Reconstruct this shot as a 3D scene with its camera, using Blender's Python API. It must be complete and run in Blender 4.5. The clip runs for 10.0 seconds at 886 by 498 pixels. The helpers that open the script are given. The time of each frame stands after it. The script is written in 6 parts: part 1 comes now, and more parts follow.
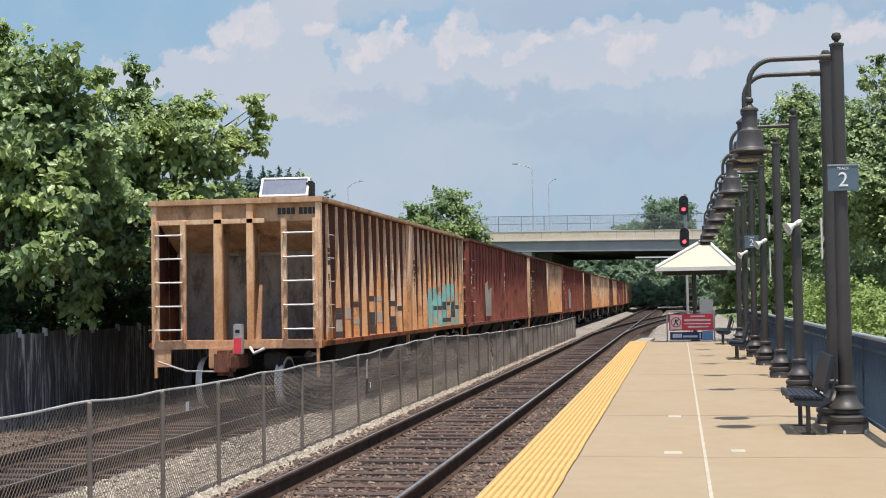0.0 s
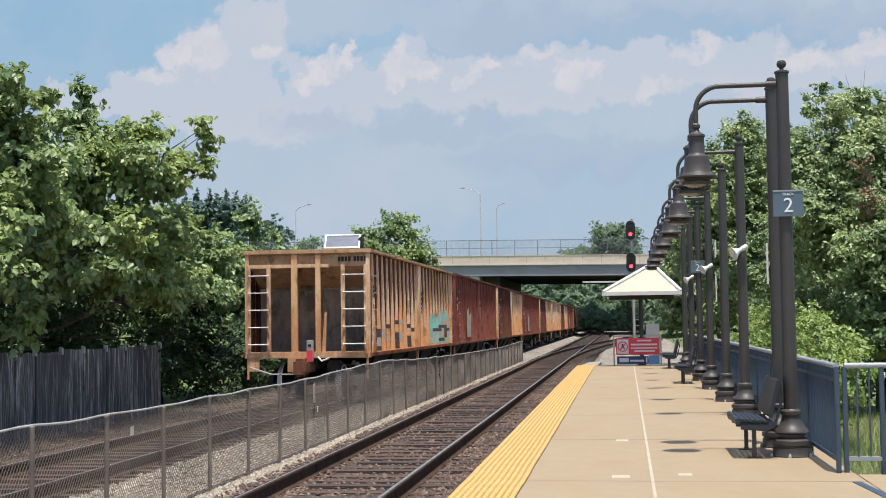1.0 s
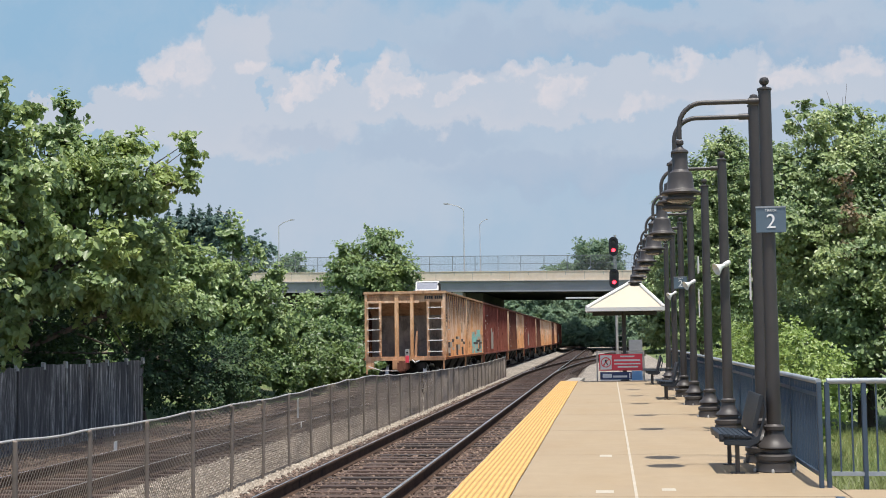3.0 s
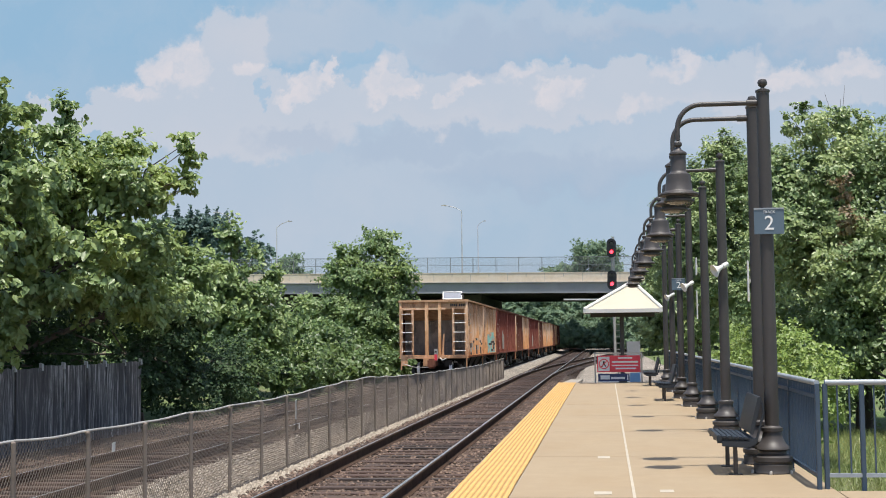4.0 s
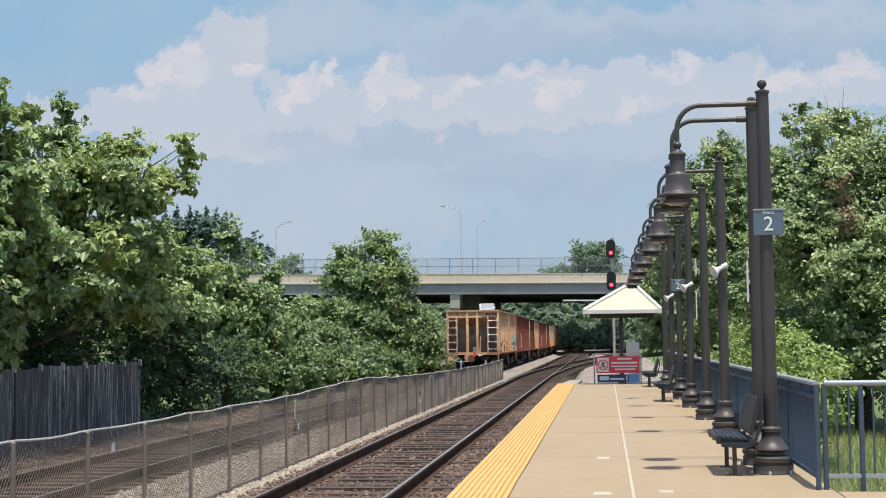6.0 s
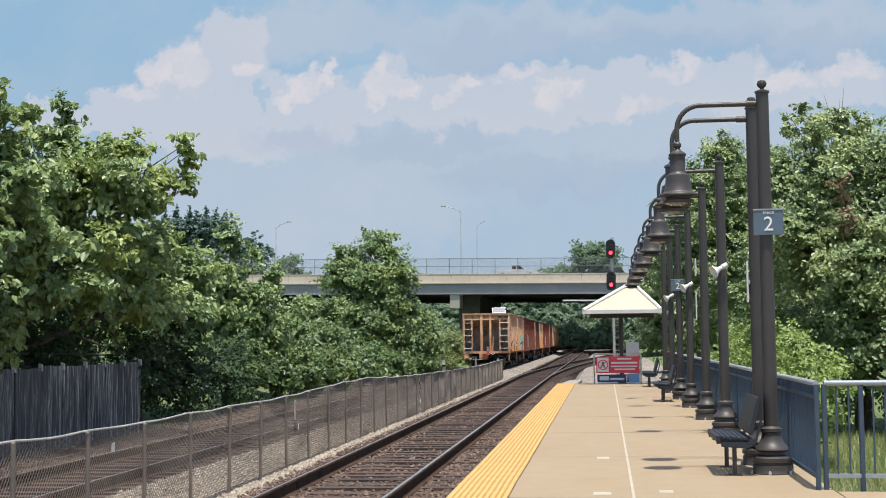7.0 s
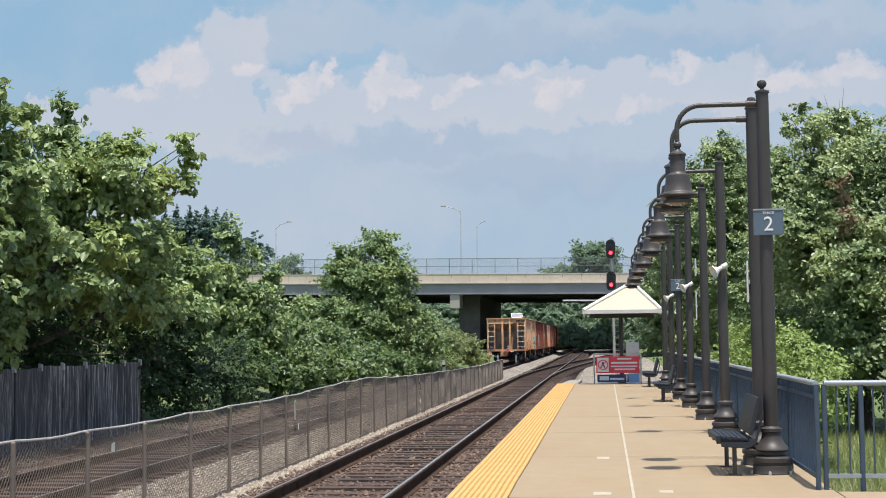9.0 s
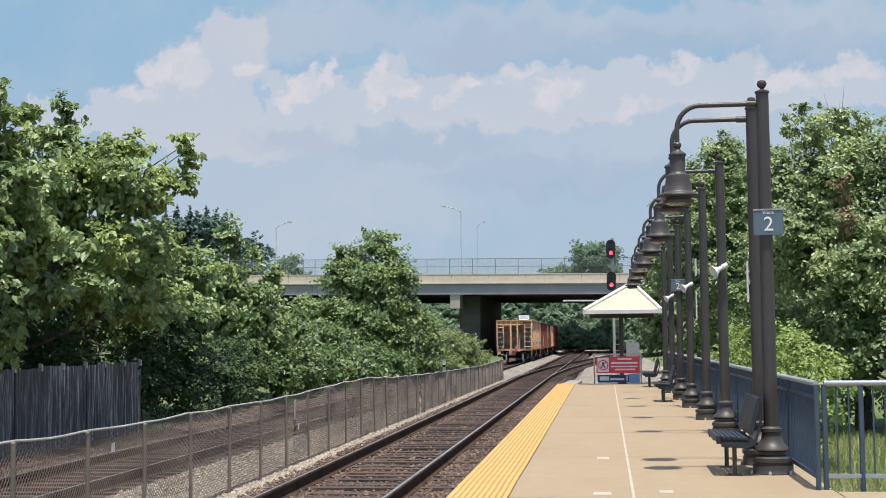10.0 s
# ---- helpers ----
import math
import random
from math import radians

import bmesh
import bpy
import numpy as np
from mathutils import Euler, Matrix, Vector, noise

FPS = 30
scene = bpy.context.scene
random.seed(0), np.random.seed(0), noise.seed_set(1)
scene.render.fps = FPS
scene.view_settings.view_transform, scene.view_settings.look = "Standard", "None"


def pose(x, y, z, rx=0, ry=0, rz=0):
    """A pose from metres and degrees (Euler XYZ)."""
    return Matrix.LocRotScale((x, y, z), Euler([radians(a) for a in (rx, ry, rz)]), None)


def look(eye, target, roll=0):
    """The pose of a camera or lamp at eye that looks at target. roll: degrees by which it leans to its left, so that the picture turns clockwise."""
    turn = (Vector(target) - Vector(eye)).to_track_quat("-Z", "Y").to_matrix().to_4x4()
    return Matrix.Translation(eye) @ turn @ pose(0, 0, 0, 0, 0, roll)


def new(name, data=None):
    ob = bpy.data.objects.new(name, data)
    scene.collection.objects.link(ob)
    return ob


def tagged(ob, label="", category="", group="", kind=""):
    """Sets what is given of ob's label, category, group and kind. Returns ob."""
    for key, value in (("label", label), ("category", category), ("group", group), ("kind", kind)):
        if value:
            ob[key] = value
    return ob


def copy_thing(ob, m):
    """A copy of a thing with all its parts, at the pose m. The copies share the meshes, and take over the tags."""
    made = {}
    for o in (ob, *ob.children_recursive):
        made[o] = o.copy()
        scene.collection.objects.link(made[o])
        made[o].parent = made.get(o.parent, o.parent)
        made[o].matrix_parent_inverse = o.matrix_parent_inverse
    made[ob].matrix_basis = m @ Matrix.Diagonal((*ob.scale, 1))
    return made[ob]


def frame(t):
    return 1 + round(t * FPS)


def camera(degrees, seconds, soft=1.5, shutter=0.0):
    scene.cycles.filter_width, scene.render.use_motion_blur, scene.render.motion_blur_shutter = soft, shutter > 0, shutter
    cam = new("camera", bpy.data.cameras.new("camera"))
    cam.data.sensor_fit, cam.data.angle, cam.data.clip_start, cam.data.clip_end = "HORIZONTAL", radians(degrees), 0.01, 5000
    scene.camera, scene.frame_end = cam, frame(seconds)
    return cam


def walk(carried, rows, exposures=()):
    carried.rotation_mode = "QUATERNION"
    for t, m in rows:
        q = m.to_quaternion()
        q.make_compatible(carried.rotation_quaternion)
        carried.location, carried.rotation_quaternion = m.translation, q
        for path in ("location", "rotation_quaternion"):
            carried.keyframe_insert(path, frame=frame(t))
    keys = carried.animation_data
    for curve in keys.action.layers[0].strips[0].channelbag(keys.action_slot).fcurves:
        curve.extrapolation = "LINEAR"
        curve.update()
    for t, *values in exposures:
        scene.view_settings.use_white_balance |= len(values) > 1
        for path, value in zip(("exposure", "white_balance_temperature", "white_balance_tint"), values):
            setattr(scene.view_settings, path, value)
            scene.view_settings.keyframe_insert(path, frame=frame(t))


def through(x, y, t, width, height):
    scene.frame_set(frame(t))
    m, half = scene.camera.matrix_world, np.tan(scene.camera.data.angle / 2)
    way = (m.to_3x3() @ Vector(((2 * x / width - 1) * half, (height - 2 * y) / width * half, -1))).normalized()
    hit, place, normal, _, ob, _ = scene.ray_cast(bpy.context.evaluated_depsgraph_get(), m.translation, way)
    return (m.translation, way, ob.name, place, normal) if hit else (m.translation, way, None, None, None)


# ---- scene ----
cam = camera(36.9, 10.0, soft=1.0)
walk(cam, [
    (0, pose(0.036, 0.033, 1.598, 92.13, 0.945, 9.959)),
    (0.25, pose(0.031, 0.042, 1.598, 92.385, 0.926, 9.14)),
    (0.5, pose(0.026, 0.048, 1.597, 92.638, 0.907, 8.463)),
    (1, pose(0.021, 0.049, 1.594, 93.13, 0.806, 7.697)),
    (1.5, pose(0.015, 0.034, 1.592, 93.458, 0.777, 7.299)),
    (2, pose(0.008, 0.036, 1.588, 93.662, 0.706, 7.109)),
    (2.5, pose(0.009, 0.025, 1.587, 93.751, 0.726, 7.022)),
    (4, pose(0.004, 0.012, 1.584, 93.862, 0.685, 6.87)),
    (4.5, pose(0, -0.004, 1.58, 93.891, 0.67, 6.83)),
    (5, pose(0.002, 0, 1.58, 93.9, 0.648, 6.838)),
    (5.5, pose(0.002, 0, 1.58, 93.9, 0.648, 6.838)),
    (7, pose(0, 0, 1.58, 93.9, 0.648, 6.828)),
    (9, pose(0, 0, 1.58, 93.9, 0.648, 6.828)),
    (10, pose(0.003, 0, 1.578, 93.91, 0.642, 6.84)),
], exposures=[(0, 0.25), (10, 0.25)])

# ---- light: high summer sun behind the camera, hazy blue sky ----
SUN_WAY = Vector((-0.068, 0.2, -1.0)).normalized()
sun = new("sun", bpy.data.lights.new("sun", "SUN"))
sun.data.energy, sun.data.angle, sun.data.color = 4.9, radians(0.6), (1.0, 0.95, 0.87)
sun.matrix_world = look((0, 0, 60), Vector((0, 0, 60)) + SUN_WAY)

world = bpy.data.worlds.new("sky")
scene.world = world
world.use_nodes = True
wn = world.node_tree
wn.nodes.clear()
sky = wn.nodes.new("ShaderNodeTexSky")
sky.sky_type, sky.sun_disc = "NISHITA", False
sky.sun_elevation = math.asin(-SUN_WAY.z)
sky.sun_rotation = math.atan2(-SUN_WAY.x, -SUN_WAY.y)
sky.air_density, sky.dust_density, sky.ozone_density = 1.0, 1.6, 1.5
bg = wn.nodes.new("ShaderNodeBackground")
bg.inputs["Strength"].default_value = 0.15
wout = wn.nodes.new("ShaderNodeOutputWorld")
wn.links.new(sky.outputs[0], bg.inputs["Color"])
wn.links.new(bg.outputs[0], wout.inputs["Surface"])


# ---- materials ----
class Nodes:
    """A small builder for node materials."""

    def __init__(self, name):
        self.mat = bpy.data.materials.new(name)
        self.mat.use_nodes = True
        self.tree = self.mat.node_tree
        self.bsdf = self.tree.nodes["Principled BSDF"]
        self.coord = self.tree.nodes.new("ShaderNodeTexCoord")

    def node(self, kind, **inputs):
        n = self.tree.nodes.new("ShaderNode" + kind)
        for key, value in inputs.items():
            key = key.replace("_", " ")
            if isinstance(value, bpy.types.NodeSocket):
                self.tree.links.new(value, n.inputs[key])
            else:
                n.inputs[key].default_value = value
        return n

    def link(self, a, b):
        self.tree.links.new(a, b)

    def place(self, stretch=(1, 1, 1), shift=(0, 0, 0)):
        n = self.node("Mapping", Vector=self.coord.outputs["Object"])
        n.inputs["Scale"].default_value = stretch
        n.inputs["Location"].default_value = shift
        return n.outputs[0]

    def noise(self, scale, detail=4.0, rough=0.55, stretch=(1, 1, 1), shift=(0, 0, 0), vector=None):
        n = self.node("TexNoise", Vector=vector or self.place(stretch, shift), Scale=scale, Detail=detail, Roughness=rough)
        return n.outputs["Fac"]

    def ramp(self, fac, stops):
        n = self.node("ValToRGB", Fac=fac)
        while len(n.color_ramp.elements) < len(stops):
            n.color_ramp.elements.new(0.5)
        for e, (p, c) in zip(n.color_ramp.elements, stops):
            e.position = p
            e.color = (c, c, c, 1) if isinstance(c, (int, float)) else (*c, 1)
        return n.outputs["Color"]

    def mix(self, fac, a, b, kind="MIX"):
        n = self.tree.nodes.new("ShaderNodeMix")
        n.data_type, n.blend_type = "RGBA", kind
        for value, socket in ((fac, n.inputs[0]), (a, n.inputs[6]), (b, n.inputs[7])):
            if isinstance(value, bpy.types.NodeSocket):
                self.tree.links.new(value, socket)
            elif isinstance(value, tuple):
                socket.default_value = (*value, 1)
            else:
                socket.default_value = value
        return n.outputs[2]

    def math(self, op, a, b=0.0):
        n = self.tree.nodes.new("ShaderNodeMath")
        n.operation = op
        for value, socket in ((a, n.inputs[0]), (b, n.inputs[1])):
            if isinstance(value, bpy.types.NodeSocket):
                self.tree.links.new(value, socket)
            else:
                socket.default_value = value
        return n.outputs[0]

    def done(self, color, rough=0.6, metal=0.0, height=None, depth=0.01, strength=0.5):
        for value, key in ((color, "Base Color"), (rough, "Roughness"), (metal, "Metallic")):
            if isinstance(value, bpy.types.NodeSocket):
                self.link(value, self.bsdf.inputs[key])
            else:
                self.bsdf.inputs[key].default_value = (*value, 1) if isinstance(value, tuple) else value
        if height is not None:
            b = self.node("Bump", Height=height, Strength=strength, Distance=depth)
            self.link(b.outputs[0], self.bsdf.inputs["Normal"])
        return self.mat


def shade(c, k):
    return tuple(min(1.0, v * k) for v in c)


def plain(name, c, rough=0.6, metal=0.0, fine=30.0, coarse=2.5, vary=0.25, bump=0.004):
    """Paint, metal or concrete: one colour varied at two scales, with fine relief."""
    n = Nodes(name)
    big, small = n.noise(coarse, 3), n.noise(fine, 5)
    a = n.mix(n.ramp(big, [(0.3, 0.0), (0.7, 1.0)]), shade(c, 1 - vary), shade(c, 1 + vary))
    b = n.mix(n.ramp(small, [(0.35, 0.0), (0.65, 1.0)]), shade(c, 1 - vary * 0.6), shade(c, 1 + vary * 0.6))
    col = n.mix(0.45, a, b)
    r = n.math("ADD", n.math("MULTIPLY", small, 0.25), rough - 0.12)
    return n.done(col, r, metal, small, bump, 0.4)


def concrete(name, c, stain=(0.2, 0.17, 0.13), amount=0.35, dirt=0.6):
    n = Nodes(name)
    big = n.noise(0.35, 5, 0.6)
    mid = n.noise(3.0, 6, 0.65, shift=(5, 2, 0))
    fine = n.noise(90, 3)
    col = n.mix(n.ramp(mid, [(0.3, 0.0), (0.75, 1.0)]), shade(c, 0.9), shade(c, 1.08))
    col = n.mix(n.math("MULTIPLY", n.ramp(big, [(dirt - 0.1, 0.0), (dirt + 0.2, 1.0)]), amount), col, stain)
    worn = n.ramp(n.noise(0.9, 5, 0.6, stretch=(1, 0.35, 1), shift=(9, 4, 0)), [(0.45, 0.0), (0.7, 0.45)])
    col = n.mix(worn, col, (c[0] * 0.86, c[1] * 0.76, c[2] * 0.62))
    spot = n.ramp(n.noise(14, 2, shift=(1, 7, 0)), [(0.68, 0.0), (0.74, 1.0)])
    col = n.mix(n.math("MULTIPLY", spot, 0.25), col, stain)
    col = n.mix(0.25, col, n.mix(fine, shade(c, 0.75), shade(c, 1.2)))
    return n.done(col, 0.85, 0, fine, 0.003, 0.3)


def rusty(name, low, high, streak, amount=0.5, shift=(0, 0, 0), down=0.18, vary=0.12):
    """Weathered car steel: old paint with rust that runs down in streaks."""
    n = Nodes(name)
    run = n.noise(5.0, 6, 0.7, stretch=(1, 1, down), shift=shift)
    blot = n.noise(0.8, 5, 0.65, stretch=(1, 1, 0.6), shift=shift)
    fine = n.noise(22, 5, 0.6)
    col = n.mix(n.ramp(run, [(0.4, 0.0), (0.6, 1.0)]), low, high)
    foot = n.node("MapRange", Value=n.node("SeparateXYZ", Vector=n.coord.outputs["Object"]).outputs["Z"])
    for key, value in (("From Min", 3.7), ("From Max", 1.3), ("To Min", -0.26), ("To Max", 0.12)):
        foot.inputs[key].default_value = value
    lot = n.math("MULTIPLY", n.ramp(n.math("ADD", blot, foot.outputs[0]), [(0.45, 0.0), (0.56, 1.0)]), amount)
    col = n.mix(lot, col, n.mix(n.ramp(run, [(0.45, 0.0), (0.6, 1.0)]), streak, shade(streak, 1.35)))
    col = n.mix(0.16, col, n.mix(n.ramp(fine, [(0.4, 0.0), (0.65, 1.0)]), shade(low, 0.5), shade(high, 1.2)))
    spots = n.ramp(n.noise(2.2, 5, 0.7, stretch=(1, 1, 0.5), shift=(3, 1, 4)), [(0.55, 0.0), (0.64, 1.0)])
    col = n.mix(n.math("MULTIPLY", spots, 0.7), col, shade(low, 0.4))
    info = n.tree.nodes.new("ShaderNodeObjectInfo")
    col = n.mix(n.math("MULTIPLY", info.outputs["Random"], vary), col, n.mix(run, shade(streak, 0.55), streak))
    n.bsdf.inputs["Specular IOR Level"].default_value = 0.12
    return n.done(col, n.math("ADD", n.math("MULTIPLY", fine, 0.15), 0.8), 0.0, n.math("ADD", run, fine), 0.006, 0.4)


def leafy(name, dark, light, yellow, through=0.3, gloss=0.45):
    n = Nodes(name)
    geo = n.tree.nodes.new("ShaderNodeNewGeometry")
    pick = geo.outputs["Random Per Island"]
    patch = n.noise(0.55, 3, 0.6)
    spray = n.noise(1.7, 2, 0.5, shift=(4, 1, 2))
    col = n.mix(pick, dark, light)
    col = n.mix(n.ramp(spray, [(0.38, 0.0), (0.62, 0.6)]), col, light)
    col = n.mix(n.ramp(patch, [(0.46, 0.0), (0.68, 0.75)]), col, yellow)
    n.bsdf.inputs["Specular IOR Level"].default_value = gloss
    n.done(col, 0.42)
    t = n.node("BsdfTranslucent", Color=n.mix(0.6, col, yellow))
    m = n.node("MixShader", Fac=through)
    n.link(n.bsdf.outputs[0], m.inputs[1])
    n.link(t.outputs[0], m.inputs[2])
    n.link(m.outputs[0], n.tree.nodes["Material Output"].inputs["Surface"])
    return n.mat


def glow(name, c, strength):
    n = Nodes(name)
    n.bsdf.inputs["Emission Color"].default_value = (*c, 1)
    n.bsdf.inputs["Emission Strength"].default_value = strength
    return n.done(shade(c, 0.5), 0.3)


def gravel(name, tones, scale=22.0, weeds=False):
    n = Nodes(name)
    v = n.node("TexVoronoi", Vector=n.place(), Scale=scale)
    cell = v.outputs["Color"]
    sep = n.node("SeparateColor", Color=cell)
    col = n.ramp(sep.outputs[0], [(0.0, tones[0]), (0.5, tones[1]), (1.0, tones[2])])
    big = n.noise(0.5, 5, 0.65)
    col = n.mix(n.math("MULTIPLY", n.ramp(big, [(0.4, 0.0), (0.7, 1.0)]), 0.6), col, shade(tones[0], 0.8))
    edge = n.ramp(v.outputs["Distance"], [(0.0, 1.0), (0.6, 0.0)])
    # cell borders darkened in colour, as shade in the gaps between stones
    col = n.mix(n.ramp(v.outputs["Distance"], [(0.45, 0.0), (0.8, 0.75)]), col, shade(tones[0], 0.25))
    return n.done(col, 0.9, 0, edge, 0.03, 0.8)


M_concrete = concrete("platform concrete", (0.315, 0.24, 0.15), amount=0.34)
M_kerb = concrete("edge concrete", (0.31, 0.28, 0.24), amount=0.5, dirt=0.45)
M_bridge = concrete("bridge parapet concrete", (0.68, 0.575, 0.46), amount=0.3)
M_girder = plain("grey girder paint", (0.25, 0.255, 0.265), 0.55, 0.0, 8, 0.4, 0.18)
M_under = concrete("pier concrete", (0.42, 0.4, 0.36), amount=0.4)
# shade under the bridge is put into this near-black base; stains on top
M_pier = concrete("stained pier concrete with shade in colour", (0.06, 0.062, 0.072), amount=0.4, dirt=0.4)
# tile ground, darker than the domes on it
M_yellow_ground = plain("darker yellow tile ground", (0.35, 0.2, 0.06), 0.7, 0.0, 40, 1.2, 0.2, 0.002)
M_yellow = plain("yellow tactile plastic", (0.58, 0.35, 0.11), 0.6, 0.0, 40, 1.2, 0.14, 0.002)
M_white_line = plain("worn white paint", (0.42, 0.37, 0.29), 0.7, 0.0, 25, 3, 0.25)
M_post = plain("dark brown-grey post paint", (0.052, 0.046, 0.044), 0.5, 0.0, 30, 2, 0.2, 0.002)
M_bench = plain("blue-grey coated bench metal", (0.019, 0.025, 0.034), 0.5, 0.0, 60, 3, 0.2, 0.002)
M_rail_blue = plain("blue-grey railing paint", (0.042, 0.07, 0.108), 0.5, 0.0, 30, 3, 0.18, 0.002)
# lit counterpart of the railing blue: sunlight is in the pale colour
M_rail_top = plain("pale grey rail metal, sunlit tone", (0.3, 0.33, 0.36), 0.5, 0.1, 30, 3, 0.15, 0.002)
M_white = plain("white painted metal", (0.68, 0.67, 0.64), 0.45, 0.0, 20, 1.5, 0.08, 0.001)
M_roof = plain("cream shelter roof metal", (0.45, 0.395, 0.3), 0.5, 0.0, 15, 0.8, 0.08, 0.001)
M_sign = plain("slate-blue sign plate", (0.10, 0.145, 0.19), 0.45, 0.0, 30, 3, 0.08, 0.001)
M_sign_white = plain("white sign lettering", (0.8, 0.8, 0.8), 0.5, 0.0, 30, 3, 0.03, 0.001)
M_red = plain("red sign sheet", (0.78, 0.055, 0.085), 0.45, 0.0, 30, 3, 0.08, 0.001)
M_navy = plain("navy sign sheet", (0.03, 0.05, 0.14), 0.45, 0.0, 30, 3, 0.08, 0.001)
M_sky_sign = plain("light blue sign sheet", (0.18, 0.36, 0.62), 0.45, 0.0, 30, 3, 0.08, 0.001)
# near-black that stands for the shadow beneath the cars
M_chute_shade = plain("underframe shade black", (0.008, 0.0075, 0.007), 0.95, 0.0, 14, 3, 0.3, 0.003)
M_black = plain("black enamel", (0.015, 0.015, 0.017), 0.4, 0.0, 30, 3, 0.2, 0.001)
M_dark_steel = plain("sooty dark steel", (0.03, 0.026, 0.024), 0.65, 0.2, 18, 2, 0.35, 0.004)
M_steel = plain("worn bare steel", (0.5, 0.5, 0.5), 0.28, 0.9, 40, 2, 0.15, 0.001)
M_lens = plain("dull lamp lens", (0.07, 0.066, 0.06), 0.25, 0.0, 30, 2, 0.1, 0.001)
M_pole_pale = plain("pale grey pole metal", (0.55, 0.56, 0.57), 0.5, 0.0, 30, 2, 0.1, 0.001)
M_pale_cap = plain("pale weathered clip", (0.5, 0.5, 0.48), 0.6, 0.0, 20, 3, 0.15, 0.001)
M_mesh = plain("dull grey fence mesh", (0.2, 0.215, 0.22), 0.6, 0.0, 20, 2, 0.15, 0.001)
M_galv = plain("weathered galvanised steel", (0.46, 0.44, 0.41), 0.5, 0.35, 30, 2, 0.2, 0.001)
M_wire_post = plain("weathered fence post", (0.17, 0.14, 0.115), 0.75, 0.0, 12, 1.0, 0.3, 0.002)
M_wire = plain("weathered fence wire", (0.165, 0.135, 0.11), 0.8, 0.0, 6, 0.5, 0.25, 0.001)
M_rail_rust = rusty("brown rusted rail side", (0.03, 0.022, 0.018), (0.06, 0.04, 0.03), (0.1, 0.055, 0.033), 0.35)
M_ballast = gravel("tan and grey ballast", ((0.17, 0.14, 0.11), (0.36, 0.31, 0.25), (0.53, 0.48, 0.41)))
M_bed = gravel("dark oily track ballast", ((0.036, 0.024, 0.018), (0.085, 0.055, 0.04), (0.2, 0.14, 0.1)))
M_bed_brown = gravel("rust-brown dusty ballast", ((0.075, 0.048, 0.034), (0.165, 0.108, 0.078), (0.31, 0.225, 0.165)))
M_lamp_red = glow("red signal lens", (1.0, 0.03, 0.05), 6.0)
M_pv = plain("dark solar cells", (0.16, 0.18, 0.23), 0.15, 0.0, 30, 5, 0.2, 0.0005)
M_glass = plain("dark vehicle glass", (0.02, 0.025, 0.03), 0.08, 0.0, 30, 5, 0.1, 0.0002)
M_rubber = plain("black rubber", (0.02, 0.02, 0.02), 0.8, 0.0, 40, 5, 0.2, 0.002)
M_wheel = plain("shiny wheel tread steel", (0.62, 0.61, 0.6), 0.4, 0.3, 40, 4, 0.2, 0.001)


def tie_material():
    n = Nodes("old creosoted timber")
    info = n.tree.nodes.new("ShaderNodeObjectInfo")
    grain = n.noise(14, 6, 0.65, stretch=(0.12, 1, 1))
    col = n.ramp(grain, [(0.3, (0.022, 0.016, 0.013)), (0.55, (0.052, 0.037, 0.03)), (0.8, (0.13, 0.095, 0.075))])
    col = n.mix(n.math("MULTIPLY", info.outputs["Random"], 0.4), col, (0.14, 0.072, 0.046))
    return n.done(col, 0.85, 0, grain, 0.012, 0.7)


def timber_wall_material():
    n = Nodes("grey weathered boards")
    info = n.tree.nodes.new("ShaderNodeObjectInfo")
    swirl = n.node("TexNoise", Vector=n.place((1, 1, 0.5)), Scale=1.6, Detail=3.0)
    bent = n.node("VectorMath")
    bent.operation = "MULTIPLY_ADD"
    n.link(swirl.outputs["Color"], bent.inputs[0])
    bent.inputs[1].default_value = (0.0, 0.35, 0.0)
    n.link(n.place((1, 1, 0.07)), bent.inputs[2])
    grain = n.noise(11, 6, 0.7, vector=bent.outputs[0])
    blot = n.noise(1.3, 5, 0.65, stretch=(1, 1, 0.5))
    col = n.ramp(grain, [(0.34, (0.05, 0.046, 0.045)), (0.5, (0.15, 0.142, 0.138)), (0.66, (0.7, 0.67, 0.63))])
    col = n.mix(n.ramp(blot, [(0.42, 0.0), (0.66, 0.8)]), col, (0.075, 0.072, 0.074))
    col = n.mix(n.math("MULTIPLY", info.outputs["Random"], 0.45), col, (0.1, 0.096, 0.096))
    n.bsdf.inputs["Specular IOR Level"].default_value = 0.12
    return n.done(col, 0.92, 0, grain, 0.01, 0.6)


def bark_material():
    n = Nodes("rough brown bark")
    b = n.noise(8, 6, 0.7, stretch=(1, 1, 0.2))
    col = n.ramp(b, [(0.3, (0.045, 0.035, 0.028)), (0.7, (0.16, 0.125, 0.10))])
    return n.done(col, 0.9, 0, b, 0.03, 0.8)


def grass_ground():
    n = Nodes("rough grass and soil")
    big, fine = n.noise(0.25, 5, 0.6), n.noise(7, 6, 0.7)
    col = n.ramp(fine, [(0.3, (0.045, 0.075, 0.022)), (0.55, (0.10, 0.15, 0.04)), (0.8, (0.2, 0.22, 0.08))])
    col = n.mix(n.ramp(big, [(0.5, 0.0), (0.72, 0.8)]), col, (0.19, 0.15, 0.10))
    return n.done(col, 0.95, 0, fine, 0.06, 0.7)


